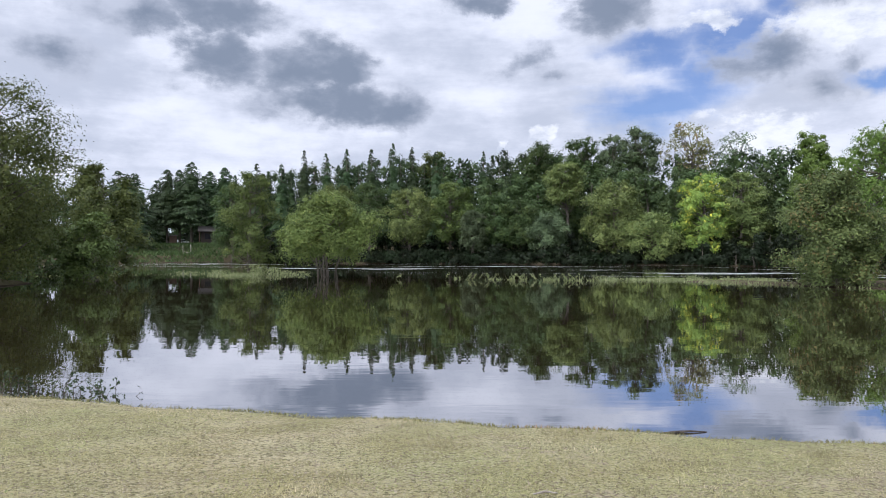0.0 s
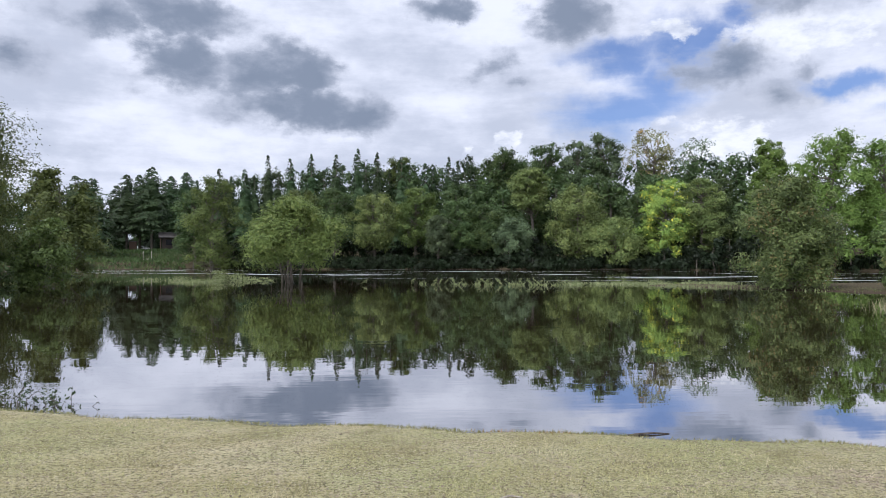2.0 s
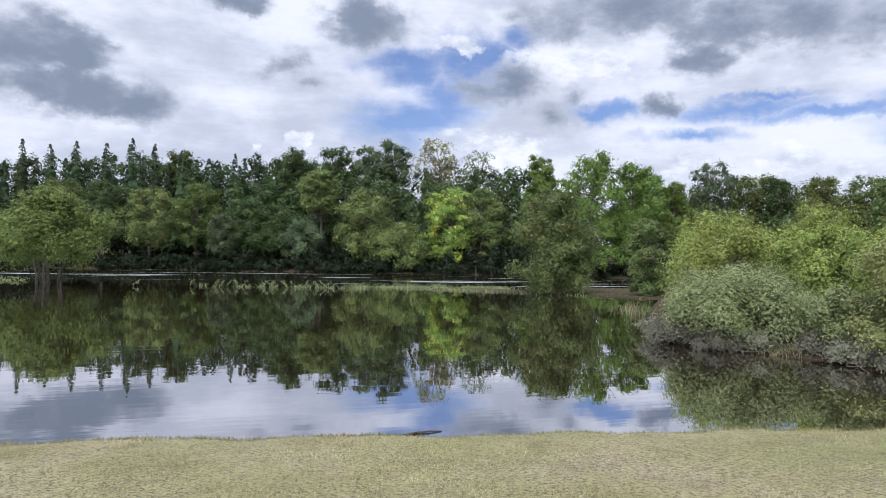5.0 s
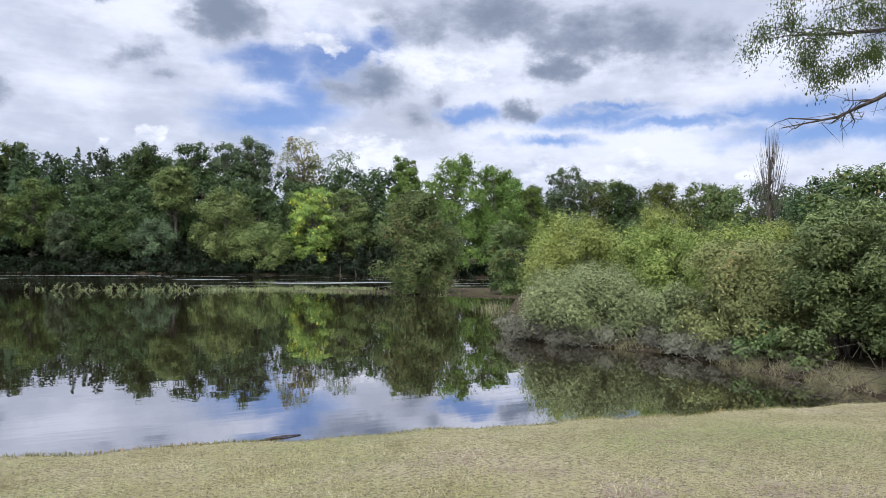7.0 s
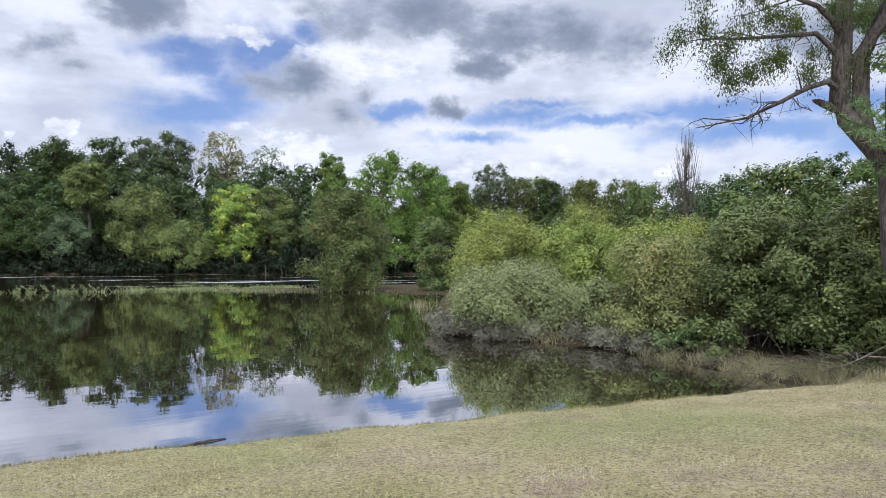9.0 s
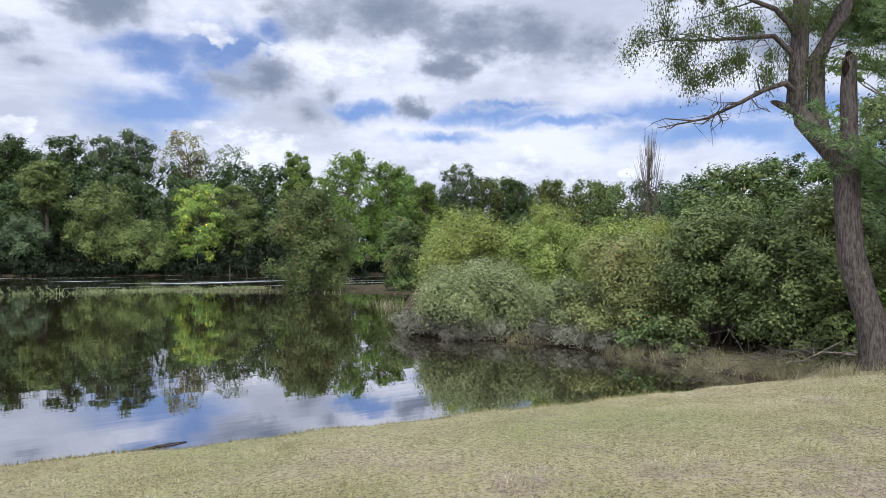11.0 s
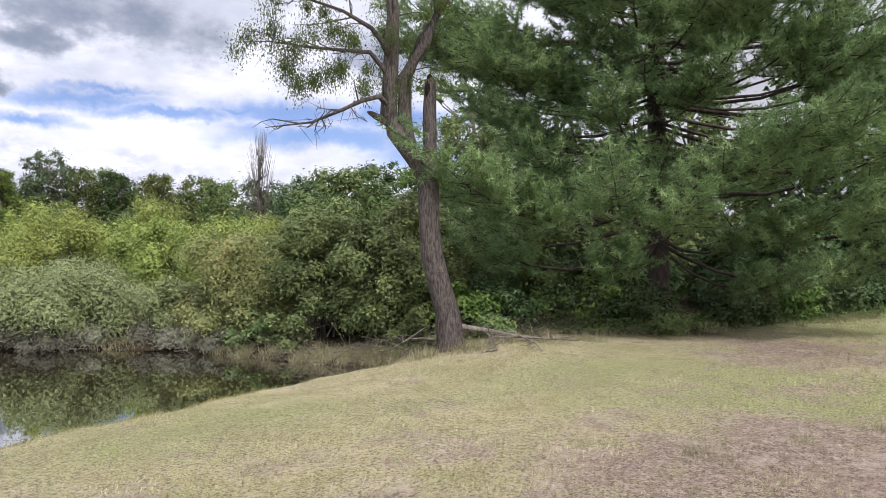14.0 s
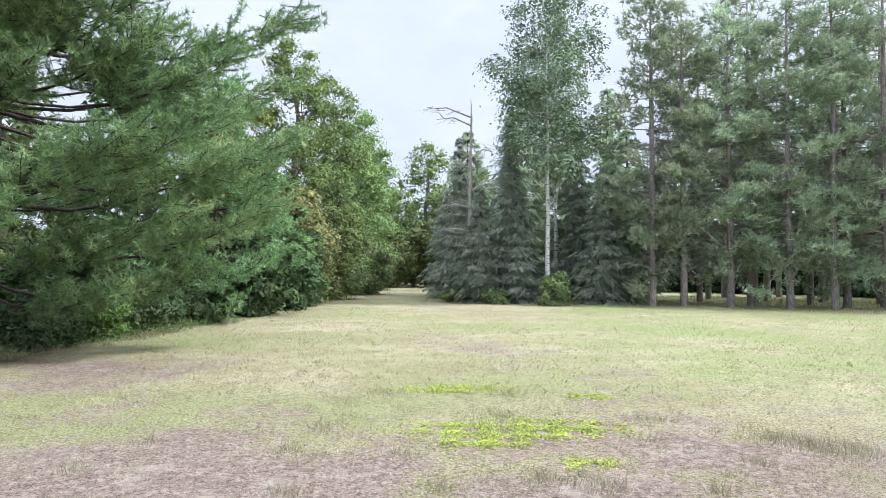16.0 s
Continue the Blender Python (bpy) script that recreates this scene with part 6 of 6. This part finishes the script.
off = x - np.interp(y, [2.4, 3.6, 4.9, 5.85, 12], [14.6, 13.2, 12.4, 11.6, 12.0])
ok = (off > -0.1) & (off < 1.3) & (shore_distance(x, y) > 0.02) & (np.sin(x * 4.7) * np.sin(y * 3.9 + x) > 0.4)
blades(buf, x[ok], y[ok], rng.uniform(0.06, 0.3, ok.sum()), 0.012, rng, 0.7)
for cx, cy, wide, m in ((12.35, 12.4, 0.30, 700), (12.0, 12.7, 0.16, 200), (12.45, 8.7, 0.14, 200), (12.45, 8.0, 0.14, 200), (12.3, 7.3, 0.12, 220), (12.2, 6.7, 0.13, 360), (12.1, 6.15, 0.12, 280), (11.95, 5.6, 0.12, 200), (12.6, 9.4, 0.16, 200), (12.5, 5.7, 0.14, 160)):
    gx_, gy_ = cx + rng.normal(0, wide, m), cy + rng.normal(0, wide, m)
    ok = shore_distance(gx_, gy_) > -0.12
    blades(buf, gx_[ok], gy_[ok], rng.uniform(0.08, 0.26, ok.sum()), 0.011, rng, 0.7, z=np.maximum(ground_z(gx_[ok], gy_[ok]), WATER_Z - 0.01))
for cx, cy in ((11.75, 3.85), (11.9, 4.6), (11.95, 3.5), (12.4, 3.3), (11.6, 4.4), (12.35, 6.4), (12.2, 6.0), (12.5, 7.0), (12.6, 6.2), (12.2, 5.4), (12.6, 8.0), (12.9, 2.5), (13.4, 1.9)):
    blades(buf, cx + rng.normal(0, 0.16, 170), cy + rng.normal(0, 0.16, 170), rng.uniform(0.08, 0.26, 170), 0.009, rng, 0.5)
tagged(part("dry_grass", buf.mesh("dry_grass"), GRASS_DRY), "straw-coloured dead grass along the inlet and the shrubs", "grass", kind="stuff")

buf = Buffer()
x, y = along([(24, 33), (20, 36.5), (16, 40.5), (14.0, 43.5), (11.5, 43.9)], 3000)
ok = np.sin(x * 2.9) * np.sin(x * 1.3 + 1) + 0.06 * (x - 12) > 0.0
x, y = x[ok], y[ok]
blades(buf, x + rng.normal(0.4, 0.6, len(x)), y + rng.normal(0.9, 0.8, len(x)), rng.uniform(0.06, 0.24, len(x)), 0.045, rng, 0.6, z=np.full(len(x), WATER_Z - 0.02))
x, y = along([(-30, 51.5), (-22, 53), (-13, 51), (-10, 50.5)], 260)
blades(buf, x + rng.normal(0, 1.0, len(x)), y + rng.normal(1.0, 1.6, len(x)), rng.uniform(0.03, 0.12, len(x)), 0.06, rng, 0.8, z=np.full(len(x), WATER_Z - 0.01))
for cx, cy in zip(rng.uniform(-16, -9.5, 5), rng.uniform(50.5, 52.5, 5)):
    blades(buf, cx + rng.normal(0, 0.5, 90), cy + rng.normal(0, 0.3, 90), rng.uniform(0.08, 0.34, 90), 0.05, rng, 0.5, z=np.full(90, WATER_Z - 0.02))
for cx, cy in ((3.0, 45.4), (3.6, 45.2), (4.4, 45.0), (5.2, 44.8), (6.6, 44.4), (7.0, 44.2), (7.9, 44.0), (8.5, 43.9), (9.2, 43.6), (9.9, 43.4), (10.4, 43.2), (1.0, 46.8)):
    m = 22
    blades(buf, cx + rng.normal(0, 0.15, m), cy + rng.normal(0, 0.15, m), rng.uniform(0.08, 0.36, m), 0.06, rng, 0.7, z=np.full(m, WATER_Z - 0.02))
x, y = along([(10.5, 44.8), (14, 44.6), (18, 44.4), (23, 43.6)], 5200)
clump = np.sin(x * 2.3) * np.sin(x * 0.9 + 2) + rng.normal(0, 0.2, len(x)) > 0.22
x, y = x[clump], y[clump]
p = np.stack([x + rng.normal(0, 0.3, len(x)), y + rng.normal(0, 0.5, len(x)), WATER_Z + rng.uniform(0, 1, len(x)) ** 1.4 * (0.14 + 0.3 * np.clip(np.sin(x * 1.7 + 0.6) * np.sin(x * 4.1), 0, 1))], 1)
leaves(buf, p, rng.normal(0, 0.6, p.shape) + [0, -0.4, 0.7], 0.13, rng, 0.45)
for cx, cy, wide, high, m in ((-14.6, 55.6, 0.6, 0.75, 300), (-13.2, 55.4, 0.5, 0.5, 180), (-12.2, 55.0, 0.6, 0.3, 110), (-17.6, 55.8, 0.9, 0.3, 160), (-20.0, 56.0, 1.2, 0.2, 110), (-10.8, 54.0, 0.8, 0.25, 90)):
    p = np.stack([cx + rng.normal(0, wide * 0.6, m), cy + rng.normal(0, 0.4, m), WATER_Z + high * rng.uniform(0, 1, m) ** 1.3], 1)
    leaves(buf, p, rng.normal(0, 0.6, p.shape) + [0, -0.4, 0.7], 0.16, rng, 0.4)
for cx in np.concatenate([rng.uniform(1.5, 10.5, 26), [-3.0, 0.2]]):
    cy = 45.6 - 0.2 * cx
    m, slant = 26, rng.choice([-1, 1]) * rng.uniform(0.4, 1.0)
    f = rng.uniform(0, 1, m)
    p = np.stack([cx + slant * f * 0.5 + rng.normal(0, 0.04, m), cy + rng.normal(0, 0.05, m), WATER_Z + 0.42 * f + rng.normal(0, 0.03, m)], 1)
    leaves(buf, p, rng.normal(0, 0.6, p.shape) + [0, -0.5, 0.6], 0.11, rng, 0.4)
tagged(part("water_grass", buf.mesh("water_grass"), GRASS_WATER), "pale grass tips standing out of the flood water", "grass", kind="stuff")

buf = Buffer()
x, y = rng.uniform(-62, -31, 22000), rng.uniform(90, 122, 22000)
ok = shore_distance(x, y) > 0.1
blades(buf, x[ok], y[ok], rng.uniform(0.15, 0.5, ok.sum()), 0.16, rng, 0.6)
x, y = rng.uniform(-62, -19, 14000), rng.uniform(40, 70, 14000)
ok = shore_distance(x, y) > 0.1
blades(buf, x[ok], y[ok], rng.uniform(0.15, 0.6, ok.sum()), 0.12, rng, 0.6)
tagged(part("bank_grass", buf.mesh("bank_grass"), LEAF_BANK), "long dark green grass on the far bank", "grass", kind="stuff")

# near-black blades stand in for the shade below the overhanging crowns
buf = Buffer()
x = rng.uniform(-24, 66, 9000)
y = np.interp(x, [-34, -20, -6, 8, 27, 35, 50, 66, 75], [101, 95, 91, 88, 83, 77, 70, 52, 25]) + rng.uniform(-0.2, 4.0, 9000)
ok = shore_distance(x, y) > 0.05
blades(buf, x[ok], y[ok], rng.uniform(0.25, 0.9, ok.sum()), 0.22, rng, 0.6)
tagged(part("undergrowth", buf.mesh("undergrowth"), LEAF_SHADED), "near-black blades standing in for the shade at the foot of the far wood", "undergrowth", kind="stuff")

buf = Buffer()
for k in range(560):
    px, py = along([(11.7, 5.6), (12.05, 6.5), (12.25, 7.4), (12.5, 9), (12.9, 11), (12.6, 12.6), (11.6, 14.2)], 1) if k % 2 else along([(11.8, 5.6), (12.6, 4.9), (13.4, 3.8), (14.8, 2.5)], 1)
    px, py = px[0] + rng.normal(0.35, 0.3), py[0] + rng.normal(0.05, 0.3)
    b = np.array([px, py, gz(px, py) + rng.uniform(0.0, 0.25)])
    flow = rng.normal(0, 1, 3) * (1, 1, 0.35)
    tip = b + unit(flow) * rng.uniform(0.3, 0.9)
    tip[2] = max(tip[2], WATER_Z + 0.03)
    tube(buf, [b, (b + tip) / 2 + rng.normal(0, 0.06, 3) + [0, 0, 0.05], tip], np.array([0.008, 0.006, 0.002]) * rng.uniform(0.6, 1.3), 3)
tagged(part("brush_litter", buf.mesh("brush_litter"), WOOD_WET), "tangle of bleached twigs stranded along the shore", "twigs", kind="stuff")

buf = Buffer()
x, y = along([(12.8, 5.2), (13.6, 4.0), (14.9, 2.9), (15.8, 1.0), (17.4, -1.0), (19.5, -3.0), (22.5, -5.2)], 26000)
x, y = x + rng.normal(0.35, 0.4, len(x)), y + rng.normal(0.3, 0.4, len(x))
p = np.stack([x, y, ground_z(x, y) + rng.uniform(0.0, 1.0, len(x)) ** 1.5 * (0.12 + 0.16 * np.sin(x * 2.3) ** 2)], 1)
leaves(buf, p, rng.normal(0, 0.5, p.shape) + [0, 0, 1.0], 0.06, rng, 0.55)
tagged(part("ground_plants", buf.mesh("ground_plants"), LEAF_SHRUB), "low shaded leafy plants under the big pine", "plants", kind="stuff")

sprig = thing("water_sprig", (-5.4, 9.95, WATER_Z - 0.1), "dark leafy sprigs standing in the shallow water", "plant", "sprigs in the shallows")
leafy = Buffer()
for k in range(46):
    buf = Buffer()
    px, py = rng.uniform(-1.6, 1.3), rng.normal(0, 0.14)
    py -= 0.25 * px
    tall = rng.uniform(0.16, 0.46) * (1 - 0.25 * (px + 1.6) / 2.9)
    tip = np.array([px + rng.normal(0, 0.08), py + rng.normal(0, 0.05), tall])
    tube(buf, [(px, py, 0), (px, py, tall * 0.5), tip], [0.006, 0.005, 0.002], 3)
    part("stalk", buf.mesh("stalk"), BARK, sprig)
    s = rng.uniform(0.3, 1.0, 9)[:, None]
    p = np.array([px, py, 0]) + (tip - [px, py, 0]) * s + rng.normal(0, 0.03, (9, 3))
    leaves(leafy, p, rng.normal(size=(9, 3)) + [0, 0, 0.5], 0.06, rng, 0.5)
part("foliage", leafy.mesh("foliage"), NEEDLE_DARK, sprig, "small brownish leaves")

log = thing("floating_stick", (2.69, 7.75, WATER_Z), "thin dark stick afloat at the lawn's edge", "stick")
buf = Buffer()
tube(buf, [(-0.27, -0.03, 0.0), (-0.05, 0.0, 0.012), (0.12, 0.02, 0.015), (0.3, 0.03, 0.005)], [0.006, 0.014, 0.012, 0.005], 6, rng, 0.15)
part("stick", buf.mesh("stick", True), BARK, log)

twig = thing("fallen_twig", (0.75, 4.62, gz(0.75, 4.62)), "short grey twig lying in the grass", "twig")
buf = Buffer()
tube(buf, [(-0.08, 0.0, 0.02), (0.0, 0.01, 0.035), (0.08, -0.01, 0.03)], [0.006, 0.009, 0.004], 6, rng, 0.15)
part("stick", buf.mesh("stick", True), WOOD_DEAD, twig)
